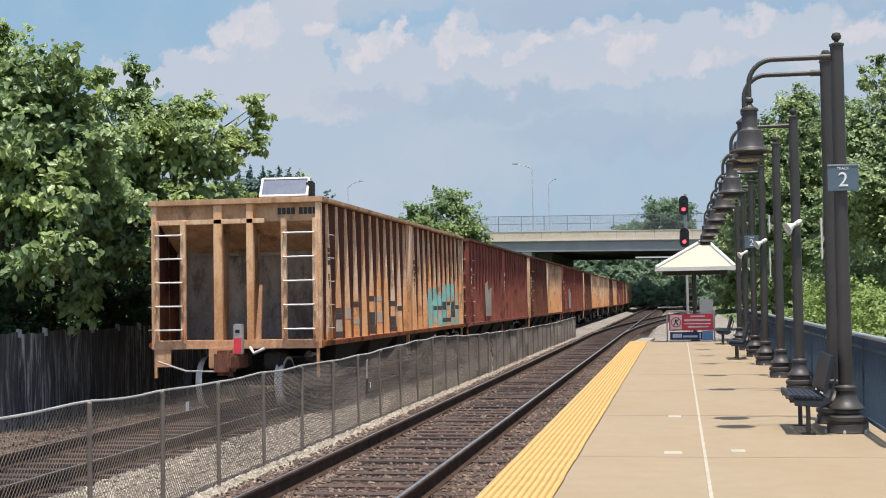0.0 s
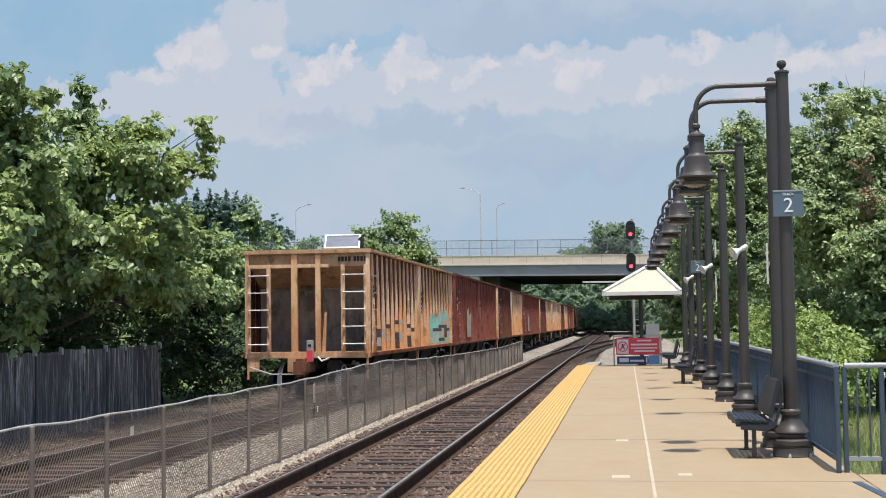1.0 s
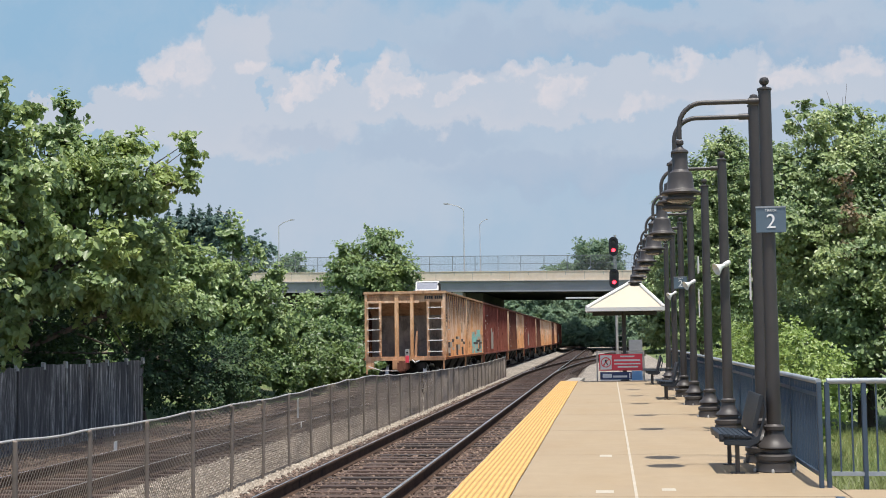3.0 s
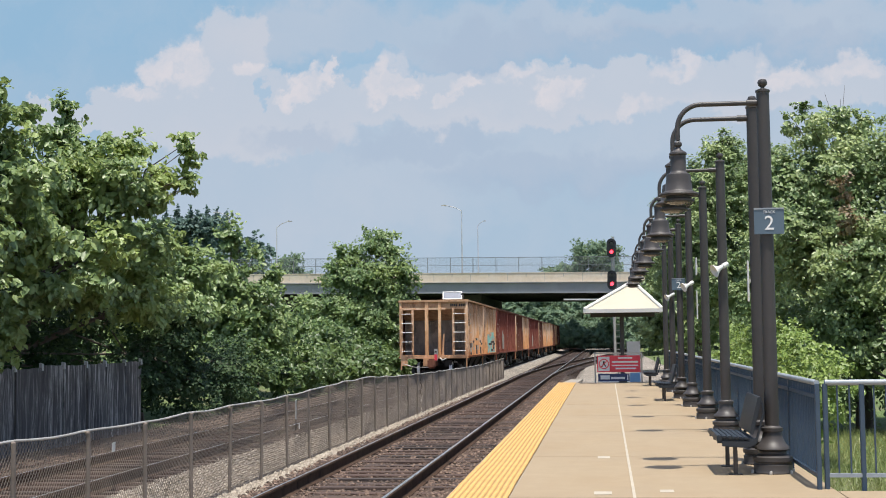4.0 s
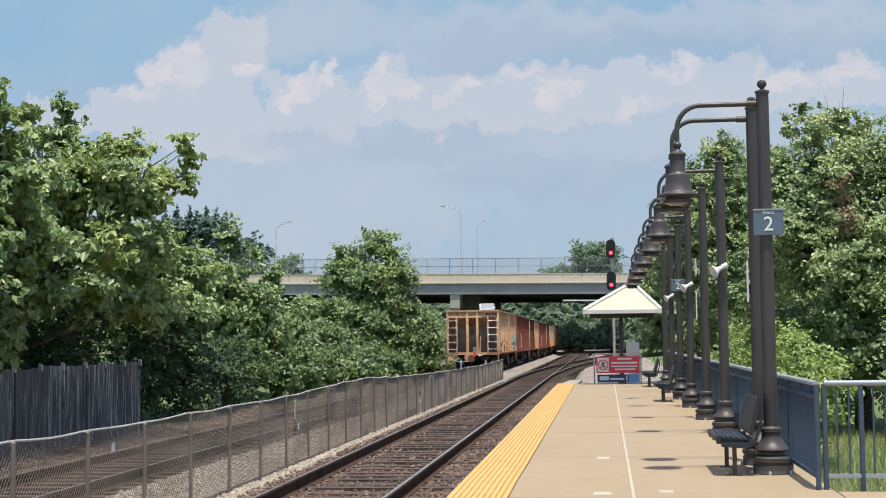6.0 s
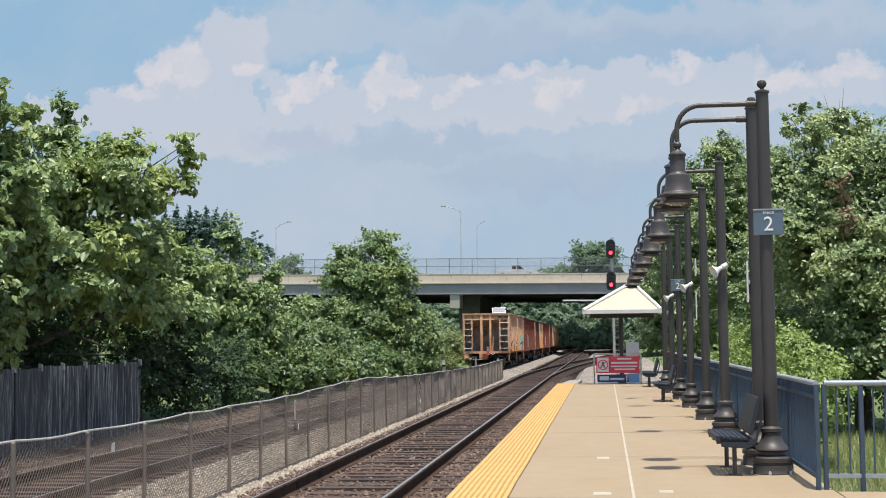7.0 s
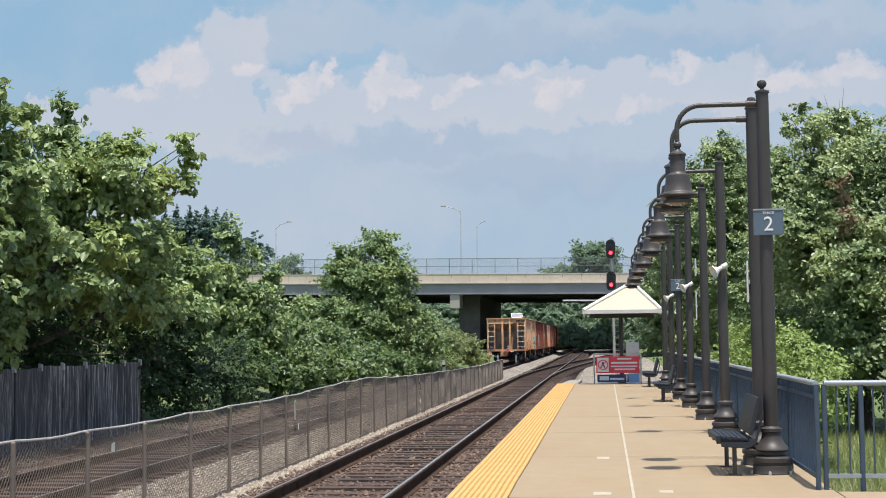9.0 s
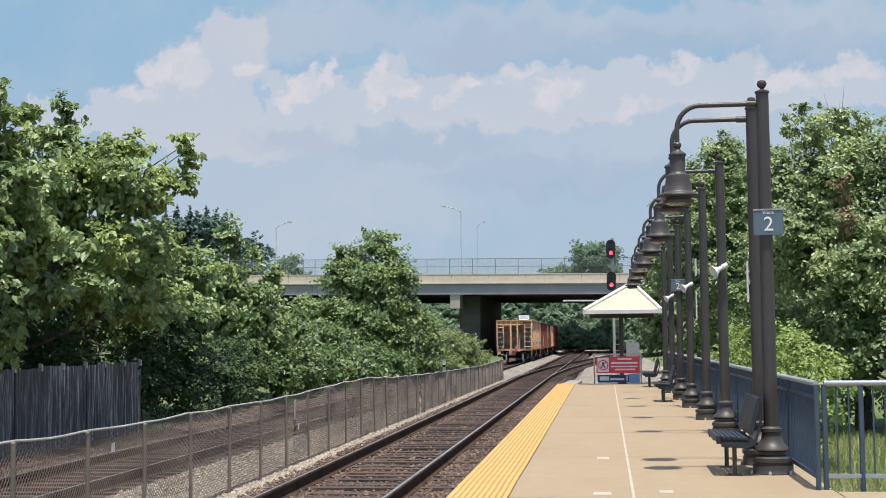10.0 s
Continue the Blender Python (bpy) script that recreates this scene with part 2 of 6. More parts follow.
M_tie = tie_material()
M_board = timber_wall_material()
M_bark = bark_material()
M_grass = grass_ground()
M_leaf_near = leafy("large mid-green leaves", (0.075, 0.13, 0.055), (0.24, 0.33, 0.135), (0.42, 0.5, 0.15), 0.3)
M_leaf_mid = leafy("dense green leaves", (0.075, 0.135, 0.06), (0.195, 0.28, 0.105), (0.32, 0.4, 0.125), 0.26)
M_leaf_right = leafy("summer green leaves", (0.055, 0.1, 0.042), (0.23, 0.315, 0.125), (0.4, 0.47, 0.19), 0.24)
M_blade = leafy("sunlit grass blades", (0.11, 0.16, 0.05), (0.27, 0.32, 0.11), (0.4, 0.39, 0.17), 0.35)
M_leaf_dry = leafy("browning leaves", (0.15, 0.10, 0.055), (0.26, 0.18, 0.10), (0.2, 0.2, 0.09))
M_leaf_hedge = leafy("bright hedge leaves", (0.09, 0.15, 0.035), (0.22, 0.31, 0.07), (0.33, 0.41, 0.1), 0.28)
M_leaf_olive = leafy("olive green scrub leaves", (0.11, 0.15, 0.06), (0.22, 0.28, 0.10), (0.3, 0.34, 0.12), 0.34)
# shrub and cedar greens are lowered to hold the shade below the canopy
M_leaf_shrub = leafy("shrub leaves with shade in colour", (0.04, 0.08, 0.03), (0.12, 0.19, 0.06), (0.18, 0.25, 0.07), 0.3)
M_leaf_dark = leafy("cedar foliage darkened for canopy shade", (0.018, 0.034, 0.02), (0.055, 0.095, 0.045), (0.11, 0.165, 0.06), 0.15, 0.1)
# distance haze is mixed into the next two leaf colours
M_leaf_haze = leafy("conifer leaves with blue haze in colour", (0.075, 0.125, 0.115), (0.14, 0.21, 0.18), (0.17, 0.24, 0.19), 0.3, 0.1)
M_leaf_far = leafy("distant leaves with haze in colour", (0.1, 0.16, 0.115), (0.2, 0.29, 0.19), (0.28, 0.36, 0.2), 0.4, 0.1)

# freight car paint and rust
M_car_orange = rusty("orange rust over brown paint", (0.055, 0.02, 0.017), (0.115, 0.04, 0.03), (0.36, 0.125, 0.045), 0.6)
# rib tan lifted in colour for sunlit rib faces; rust streaks are its own
M_car_rib = rusty("tan rib steel with sunlit pale tone", (0.74, 0.38, 0.2), (0.95, 0.74, 0.56), (0.86, 0.37, 0.13), 0.75, down=0.1, vary=0.3)
M_car_end = rusty("faded orange primer", (0.74, 0.43, 0.24), (0.92, 0.68, 0.47), (0.42, 0.15, 0.055), 0.6)
M_car_post = rusty("orange end post paint", (0.78, 0.42, 0.2), (0.92, 0.6, 0.36), (0.4, 0.15, 0.05), 0.55)
M_car_slope = rusty("brown slope sheet", (0.5, 0.3, 0.18), (0.66, 0.43, 0.26), (0.45, 0.2, 0.09), 0.5)
M_car_grey = rusty("stained grey-brown plate", (0.33, 0.27, 0.22), (0.46, 0.38, 0.3), (0.15, 0.135, 0.15), 0.6)
M_car_brown = rusty("boxcar brown paint", (0.2, 0.062, 0.05), (0.3, 0.1, 0.078), (0.36, 0.15, 0.095), 0.35)
M_car_dark = rusty("dark brown paint", (0.12, 0.05, 0.04), (0.19, 0.078, 0.058), (0.27, 0.12, 0.065), 0.35)
M_teal = plain("faded teal spray paint", (0.27, 0.55, 0.5), 0.6, 0.0, 25, 3, 0.25)
M_pale = plain("faded pale spray paint", (0.5, 0.42, 0.34), 0.6, 0.0, 25, 3, 0.25)
M_smoke = plain("dark grey spray paint", (0.085, 0.066, 0.058), 0.6, 0.0, 25, 3, 0.3)


# ---- geometry helpers ----
class Geo:
    """Collects vertices and faces of one mesh."""

    def __init__(self):
        self.v, self.f = [], []

    def add(self, verts, faces):
        k = len(self.v)
        self.v += [tuple(p) for p in verts]
        self.f += [tuple(i + k for i in q) for q in faces]
        return self

    def box(self, x0, x1, y0, y1, z0, z1):
        return self.add([(x0, y0, z0), (x1, y0, z0), (x1, y1, z0), (x0, y1, z0), (x0, y0, z1), (x1, y0, z1), (x1, y1, z1), (x0, y1, z1)],
                        [(0, 3, 2, 1), (4, 5, 6, 7), (0, 1, 5, 4), (1, 2, 6, 5), (2, 3, 7, 6), (3, 0, 4, 7)])

    def prism(self, poly, axis, a, b):
        """A polygon (pairs) pushed along an axis from a to b."""
        def at(p, s):
            return {"x": (s, p[0], p[1]), "y": (p[0], s, p[1]), "z": (p[0], p[1], s)}[axis]
        n = len(poly)
        return self.add([at(p, a) for p in poly] + [at(p, b) for p in poly],
                        [tuple(range(n))[::-1], tuple(range(n, 2 * n))] + [(i, (i + 1) % n, n + (i + 1) % n, n + i) for i in range(n)])

    def lathe(self, profile, x=0, y=0, z=0, n=20):
        """Profile: radius and height, from the foot up."""
        verts, faces = [], []
        for r, h in profile:
            for i in range(n):
                a = 2 * math.pi * i / n
                verts.append((x + r * math.cos(a), y + r * math.sin(a), z + h))
        for k in range(len(profile) - 1):
            for i in range(n):
                j = (i + 1) % n
                faces.append((k * n + i, k * n + j, (k + 1) * n + j, (k + 1) * n + i))
        faces.append(tuple(range(n))[::-1])
        faces.append(tuple(range((len(profile) - 1) * n, len(profile) * n)))
        return self.add(verts, faces)

    def tube(self, points, radii, n=8):
        """A round bar along points; radii: one number or one for each point."""
        pts = [Vector(p) for p in points]
        if isinstance(radii, (int, float)):
            radii = [radii] * len(pts)
        verts, faces = [], []
        u = None
        for i, p in enumerate(pts):
            d = (pts[min(i + 1, len(pts) - 1)] - pts[max(i - 1, 0)]).normalized()
            if u is None:
                u = d.cross(Vector((0, 0, 1)) if abs(d.z) < 0.9 else Vector((1, 0, 0))).normalized()
            u = (u - d * u.dot(d)).normalized()
            w = d.cross(u)
            for k in range(n):
                a = 2 * math.pi * k / n
                verts.append(p + (u * math.cos(a) + w * math.sin(a)) * radii[i])
        for i in range(len(pts) - 1):
            for k in range(n):
                j = (k + 1) % n
                faces.append((i * n + k, i * n + j, (i + 1) * n + j, (i + 1) * n + k))
        faces.append(tuple(range(n))[::-1])
        faces.append(tuple(range((len(pts) - 1) * n, len(pts) * n)))
        return self.add(verts, faces)

    def mesh(self, name, material, bevel=0.0, smooth=True):
        me = bpy.data.meshes.new(name)
        me.from_pydata(self.v, [], self.f)
        bm = bmesh.new()
        bm.from_mesh(me)
        bmesh.ops.recalc_face_normals(bm, faces=bm.faces)
        if bevel:
            edges = [e for e in bm.edges if len(e.link_faces) == 2 and e.calc_face_angle(0) > 0.5]
            bmesh.ops.bevel(bm, geom=edges, offset=bevel, segments=2, affect="EDGES", clamp_overlap=True)
        bm.to_mesh(me)
        bm.free()
        me.materials.append(material)
        if smooth:
            me.polygons.foreach_set("use_smooth", [True] * len(me.polygons))
            me.set_sharp_from_angle(angle=radians(38))
        return me


def part(name, geo, material, parent=None, label="", bevel=0.0):
    """Links a Geo (or a finished mesh) as one object under a thing or part."""
    me = geo if isinstance(geo, bpy.types.Mesh) else geo.mesh(name, material, bevel)
    ob = new(name, me)
    ob.parent = parent
    return tagged(ob, label)


def place_part(ob, x, y, z, rz=0.0):
    ob.matrix_basis = pose(x, y, z, 0, 0, rz)
    return ob


def thing(name, label, category, group="", kind=""):
    return tagged(new(name), label, category, group, kind)


# ---- the lie of the tracks ----
BEND_Y, BEND_R = 186.0, 260.0


def bend(x0, s):
    """A point of a line that runs straight at x0 and then turns left; s: metres along it. Gives x, y and heading."""
    if s <= BEND_Y:
        return x0, s, 0.0
    a = (s - BEND_Y) / BEND_R
    r = BEND_R + x0 + 7.8
    return x0 - r * (1 - math.cos(a)), BEND_Y + r * math.sin(a), a


def siding(s):
    """The track that leaves to the right behind the platform's end."""
    k = min(1.0, max(0.0, (s - 62.0) / 110.0))
    x = -3.25 + 7.5 * k * k * (3 - 2 * k) * 0.75
    return x, s, 0.0


def grade(y):
    """The train's track falls a little towards the bridge."""
    return -0.32 - 0.0022 * min(max(y - 23.0, 0.0), 110.0)


TRAIN_X, NEAR_X = -7.8, -3.25

# ---- ground ----
def ground_height(x, y):
    # cut floor round the tracks, banks to both sides
    z = -1.15
    if x > -1.9:
        z = -0.78
    if x < -11.4:
        z = -0.75 + min(2.5, (-11.5 - x) * 0.12)
    if x > 6:
        z += min(1.5, (x - 6) * 0.08)
    if y > 225:
        z += min(5.0, (y - 225) * 0.2)
    return z - 0.18 * min(1, max(0, y - 60) / 60)


def build_ground():
    xs = [-1600, -500, -200, -100, -60, -40, -28, -20, -15, -11.5, -11.3, -8, -5, -1.9, -1.85, 2, 4, 6, 9, 14, 20, 30, 60, 120, 300, 1600]
    ys = [-900, -200, -60, -20, 0, 10, 20, 30, 40, 50, 60, 80, 100, 120, 140, 170, 200, 215, 225, 245, 268, 340, 500, 900, 1800, 3200]
    g = Geo()
    n = len(xs)
    verts = [(x, y, ground_height(x, y)) for y in ys for x in xs]
    faces = [(j * n + i, j * n + i + 1, (j + 1) * n + i + 1, (j + 1) * n + i) for j in range(len(ys) - 1) for i in range(n - 1)]
    g.add(verts, faces)
    ob = part("ground", g, M_grass)
    tagged(ob, "rough grass and bare soil beside the railway", "ground", kind="structure")


build_ground()


def ballast_strip(name, label, x0, x1, z, material, y0=-20.0, y1=330.0, drop=0.0, crown=0.0):
    """A long bed of ballast with uneven surface and sloping shoulders."""
    g = Geo()
    rows = [y0 + (i * 1.2 if i < 70 else 84 + (i - 70) * 4.5) for i in range(130) if y0 + (i * 1.2 if i < 70 else 84 + (i - 70) * 4.5) < y1]
    cols = 13
    verts = []
    for s in rows:
        for i in range(cols):
            k = i / (cols - 1)
            bx, by, a = bend(x0 + (x1 - x0) * k, s)
            edge = -0.45 if i in (0, cols - 1) and crown >= 0 else 0.0
            zz = z(s) + edge + crown * math.sin(math.pi * k) + 0.02 * noise.noise((bx * 1.5, by * 0.8, 3.0)) + 0.015 * noise.noise((bx * 6, by * 2.1, 7.0))
            verts.append((bx, by, zz))
    faces = [(j * cols + i, j * cols + i + 1, (j + 1) * cols + i + 1, (j + 1) * cols + i) for j in range(len(rows) - 1) for i in range(cols - 1)]
    g.add(verts, faces)
    return tagged(part(name, g, material), label, "ballast", kind="structure")


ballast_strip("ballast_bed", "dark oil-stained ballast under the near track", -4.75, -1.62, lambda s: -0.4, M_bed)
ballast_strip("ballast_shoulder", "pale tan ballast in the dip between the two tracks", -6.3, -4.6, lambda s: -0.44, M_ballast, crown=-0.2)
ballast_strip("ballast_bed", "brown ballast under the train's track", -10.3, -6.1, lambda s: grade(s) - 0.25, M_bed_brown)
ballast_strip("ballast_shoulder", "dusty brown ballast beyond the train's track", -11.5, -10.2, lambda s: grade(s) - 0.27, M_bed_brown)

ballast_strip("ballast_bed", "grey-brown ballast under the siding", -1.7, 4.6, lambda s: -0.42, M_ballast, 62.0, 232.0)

# loose stones on the shoulder and between the ties
def loose_stones(name, label, count, spans, material, size):
    rng = np.random.default_rng(11)
    base = np.array([(1, 0, 0), (-1, 0, 0), (0, 1, 0), (0, -1, 0), (0, 0, 1), (0, 0, -1)], float)
    tri = np.array([(0, 2, 4), (2, 1, 4), (1, 3, 4), (3, 0, 4), (2, 0, 5), (1, 2, 5), (3, 1, 5), (0, 3, 5)])
    verts, faces = [], []
    for i in range(count):
        x0, x1, y0, y1, z = spans[i % len(spans)]
        p = np.array([rng.uniform(x0, x1), y0 + (y1 - y0) * rng.random() ** 1.6, z or 0.0])
        if z is None:
            p[2] = -0.43 - 0.2 * math.sin(math.pi * min(1, max(0, (p[0] + 6.3) / 1.7)))
        s = size * rng.uniform(0.5, 1.3)
        q = base * s * rng.uniform(0.55, 1.1, (6, 1)) * np.array([1, 1, 0.7])
        a = rng.uniform(0, 6.28)
        q = q @ np.array([(math.cos(a), math.sin(a), 0), (-math.sin(a), math.cos(a), 0), (0, 0, 1)]) + rng.normal(0, 0.12 * s, (6, 3))
        verts.append(q + p)
        faces.append(tri + 6 * i)
    me = bpy.data.meshes.new(name)
    me.from_pydata(np.concatenate(verts).tolist(), [], np.concatenate(faces).tolist())
    me.materials.append(material)
    return tagged(new(name, me), label, "gravel", kind="stuff")


def stone_material(name, a, b, c):
    n = Nodes(name)
    geo = n.tree.nodes.new("ShaderNodeNewGeometry")
    col = n.ramp(geo.outputs["Random Per Island"], [(0.0, a), (0.5, b), (1.0, c)])
    f = n.noise(60, 4)
    return n.done(n.mix(0.3, col, n.mix(f, a, c)), 0.85, 0, f, 0.005, 0.5)


M_stone = stone_material("broken tan stone", (0.155, 0.126, 0.096), (0.32, 0.27, 0.21), (0.5, 0.44, 0.355))
M_stone_dark = stone_material("oily brown stone", (0.025, 0.018, 0.014), (0.085, 0.05, 0.036), (0.3, 0.21, 0.155))
loose_stones("loose_ballast", "loose tan crushed stones beside the fence", 24000, [(-6.5, -4.6, 11, 60, None), (-6.4, -4.55, 11, 36, None)], M_stone, 0.042)
loose_stones("loose_ballast", "loose brown crushed stones between the ties", 30000, [(-4.7, -1.7, 12, 60, -0.396), (-4.7, -1.7, 12, 42, -0.39), (-11.3, -6.2, 14, 45, -0.56), (-4.6, -3.75, 12, 60, -0.378), (-2.75, -1.7, 12, 60, -0.382)], M_stone_dark, 0.033)


# ---- tracks ----
RAIL = [(-0.07, 0.0), (0.07, 0.0), (0.07, 0.015), (0.012, 0.04), (0.012, 0.13), (0.036, 0.145), (0.036, 0.172), (0.028, 0.18), (-0.028, 0.18), (-0.036, 0.172), (-0.036, 0.145), (-0.012, 0.13), (-0.012, 0.04), (-0.07, 0.015)]


def sweep(points, poly):
    """A rail profile carried along points (x, y, z, heading)."""
    g = Geo()
    n = len(poly)
    verts = []
    for x, y, z, a in points:
        for u, w in poly:
            verts.append((x + u * math.cos(a), y + u * math.sin(a), z + w))
    faces = [(j * n + i, j * n + (i + 1) % n, (j + 1) * n + (i + 1) % n, (j + 1) * n + i) for j in range(len(points) - 1) for i in range(n)]
    faces.append(tuple(range(n)))
    faces.append(tuple(range((len(points) - 1) * n, len(points) * n))[::-1])
    return g.add(verts, faces)


TIE = Geo().box(-1.3, 1.3, -0.115, 0.115, -0.17, 0.0).mesh("tie", M_tie, 0.012)


def railway(label, line, top, s0, s1, near, step=0.53):
    """line(s, side): point of the line; top(y): the rail's top."""
    track = thing("railway_track", label, "railway track", "railway tracks", "structure")
    rng = random.Random(4)
    steps = [s0 + (s1 - s0) * i / 60 for i in range(61)]
    for side in (-0.7525, 0.7525):
        pts = []
        for s in steps:
            x, y, a = line(s)
            pts.append((x + side * math.cos(a), y + side * math.sin(a), top(y) - 0.18, a))
        rail = part("rail", sweep(pts, RAIL), M_rail_rust, track, "brown rusted steel rail")
        head = [(p[0], p[1], p[2] + 0.1805, p[3]) for p in pts]
        wide = 0.02 if side > 0 else 0.011
        part("rail_head", sweep(head, [(-wide, 0), (wide, 0), (wide - 0.003, 0.003), (0.003 - wide, 0.003)]), M_steel, rail, "polished running surface")
    rest = Geo()
    s = s0
    while s < s1:
        x, y, a = line(s)
        x += rng.uniform(-0.04, 0.04)
        if near[0] <= s <= near[1]:
            ob = part("tie", TIE, None, track)
            ob.matrix_basis = pose(x, y, top(y) - 0.172 + rng.uniform(-0.012, 0.008), 0, 0, math.degrees(a) + rng.uniform(-1.2, 1.2))
        else:
            c, w = math.cos(a), math.sin(a)
            q = [(-1.3, -0.115), (1.3, -0.115), (1.3, 0.115), (-1.3, 0.115)]
            z = top(y) - 0.175
            rest.add([(x + u * c - v * w, y + u * w + v * c, zz) for zz in (z - 0.12, z) for u, v in q], [(4, 5, 6, 7), (0, 1, 5, 4), (1, 2, 6, 5), (2, 3, 7, 6), (3, 0, 4, 7)])
        s += step
    tagged(part("far_ties", rest, M_tie, track), kind="stuff")
    return track


railway("near track with rusty rails on dark timber ties", lambda s: bend(NEAR_X, s), lambda y: -0.20, -10, 320, (11, 110))
railway("train's track with worn rails on dark ties", lambda s: bend(TRAIN_X, s), grade, -10, 320, (13, 60))
railway("siding that turns off behind the platform end", lambda s: siding(s), lambda y: -0.21, 66, 240, (80, 81))


# ---- platform ----
EDGE_X, PLAT_END = -1.6, 46.6
platform = thing("platform", "low beige concrete station platform with a yellow tactile edge", "platform", kind="structure")
g = Geo().box(EDGE_X + 0.02, 2.32, -14, PLAT_END - 0.02, -0.9, -0.05)
g.box(2.32, 9.0, -14, 13.95, -0.9, -0.05)
part("base", g, M_kerb, platform, "grey concrete platform base")
y = -14.0
while y < PLAT_END - 0.5:
    y1 = min(y + 4.56, PLAT_END)
    slab = Geo().box(-0.955, 2.32, y + 0.006, y1 - 0.006, -0.05, 0.0)
    part("slab", slab, M_concrete, platform, bevel=0.004)
    y = y1
part("slab", Geo().box(2.33, 9.0, -14, 13.95, -0.05, 0.0), M_concrete, platform, bevel=0.004)
part("edge_kerb", Geo().box(EDGE_X, -0.96, -14, PLAT_END, -0.06, -0.012), M_kerb, platform, "concrete edge under the tactile strip")
part("painted_line", Geo().prism([(0.19, -14), (0.22, -14), (0.385, PLAT_END - 0.5), (0.355, PLAT_END - 0.5)], "z", -0.02, 0.004), M_white_line, platform, "worn white line")
# worn rectangles where old markings were
for (px0, py0, w, d) in ((-0.1, 17.6, 0.16, 0.3), (-0.12, 13.6, 0.18, 0.25), (0.55, 13.8, 0.14, 0.22)):
    part("worn_mark", Geo().box(px0, px0 + w, py0, py0 + d, -0.02, 0.003), M_white_line, platform, "faded paint mark")


def tactile_mesh():
    g = Geo().box(-0.305, 0.305, -0.302, 0.302, -0.012, 0.006)
    for i in range(10):
        for j in range(10):
            x, y = -0.2745 + i * 0.061, -0.2745 + j * 0.061
            r0, r1, z0, z1 = 0.023, 0.016, 0.006, 0.013
            n = 6
            v = [(x + r * math.cos(6.2832 * k / n), y + r * math.sin(6.2832 * k / n), z) for r, z in ((r0, z0), (r1, z1)) for k in range(n)]
            g.add(v, [(k, (k + 1) % n, n + (k + 1) % n, n + k) for k in range(n)] + [tuple(range(n, 2 * n))])
    # raised rims along the length
    g.box(-0.3, -0.294, -0.302, 0.302, 0.006, 0.011)
    g.box(0.294, 0.3, -0.302, 0.302, 0.006, 0.011)
    me = g.mesh("tactile_tile", M_yellow, 0, False)
    me.materials.append(M_yellow_ground)
    for q in me.polygons[:6]:
        q.material_index = 1
    return me


TACTILE = tactile_mesh()
for i in range(90):
    yy = PLAT_END - 0.31 - i * 0.61
    tile = part("tactile_tile", TACTILE, None, platform)
    tile.matrix_basis = pose(EDGE_X + 0.325 + random.uniform(-0.004, 0.004), yy, random.uniform(-0.002, 0.001))

# narrow pale ramp past the platform's end
tagged(part("ramp_edge", Geo().prism([(46.7, -0.02), (60, -0.3), (60, -0.7), (46.7, -0.7)], "x", -1.5, -0.95), M_kerb), "pale concrete ramp edge running on past the platform", "kerb", kind="structure")
tagged(part("ramp", Geo().prism([(46.75, -0.22), (64, -0.4), (64, -0.9), (46.75, -0.9)], "x", -0.93, 2.4), M_ballast), "gravel slope behind the platform end", "ground", kind="structure")


# ---- chain-link fence between the tracks ----
FENCE_TOP = ((5.0, 0.68), (11.7, 0.675), (14.7, 0.635), (19.0, 0.635), (22.5, 0.62), (27.5, 0.695), (31.0, 0.71), (35.2, 0.605), (41.0, 0.53), (48.6, 0.465), (60.0, 0.395), (69.0, 0.44), (74.0, 0.47))


def fence_top(y):
    """The uneven top of the fence, sagging a little between its posts."""
    ys, zs = zip(*FENCE_TOP)
    sag = 0.014 * abs(math.sin((y - 13.7) * math.pi / 1.8))
    return float(np.interp(y, ys, zs)) - sag + 0.008 * math.sin(y * 2.3)


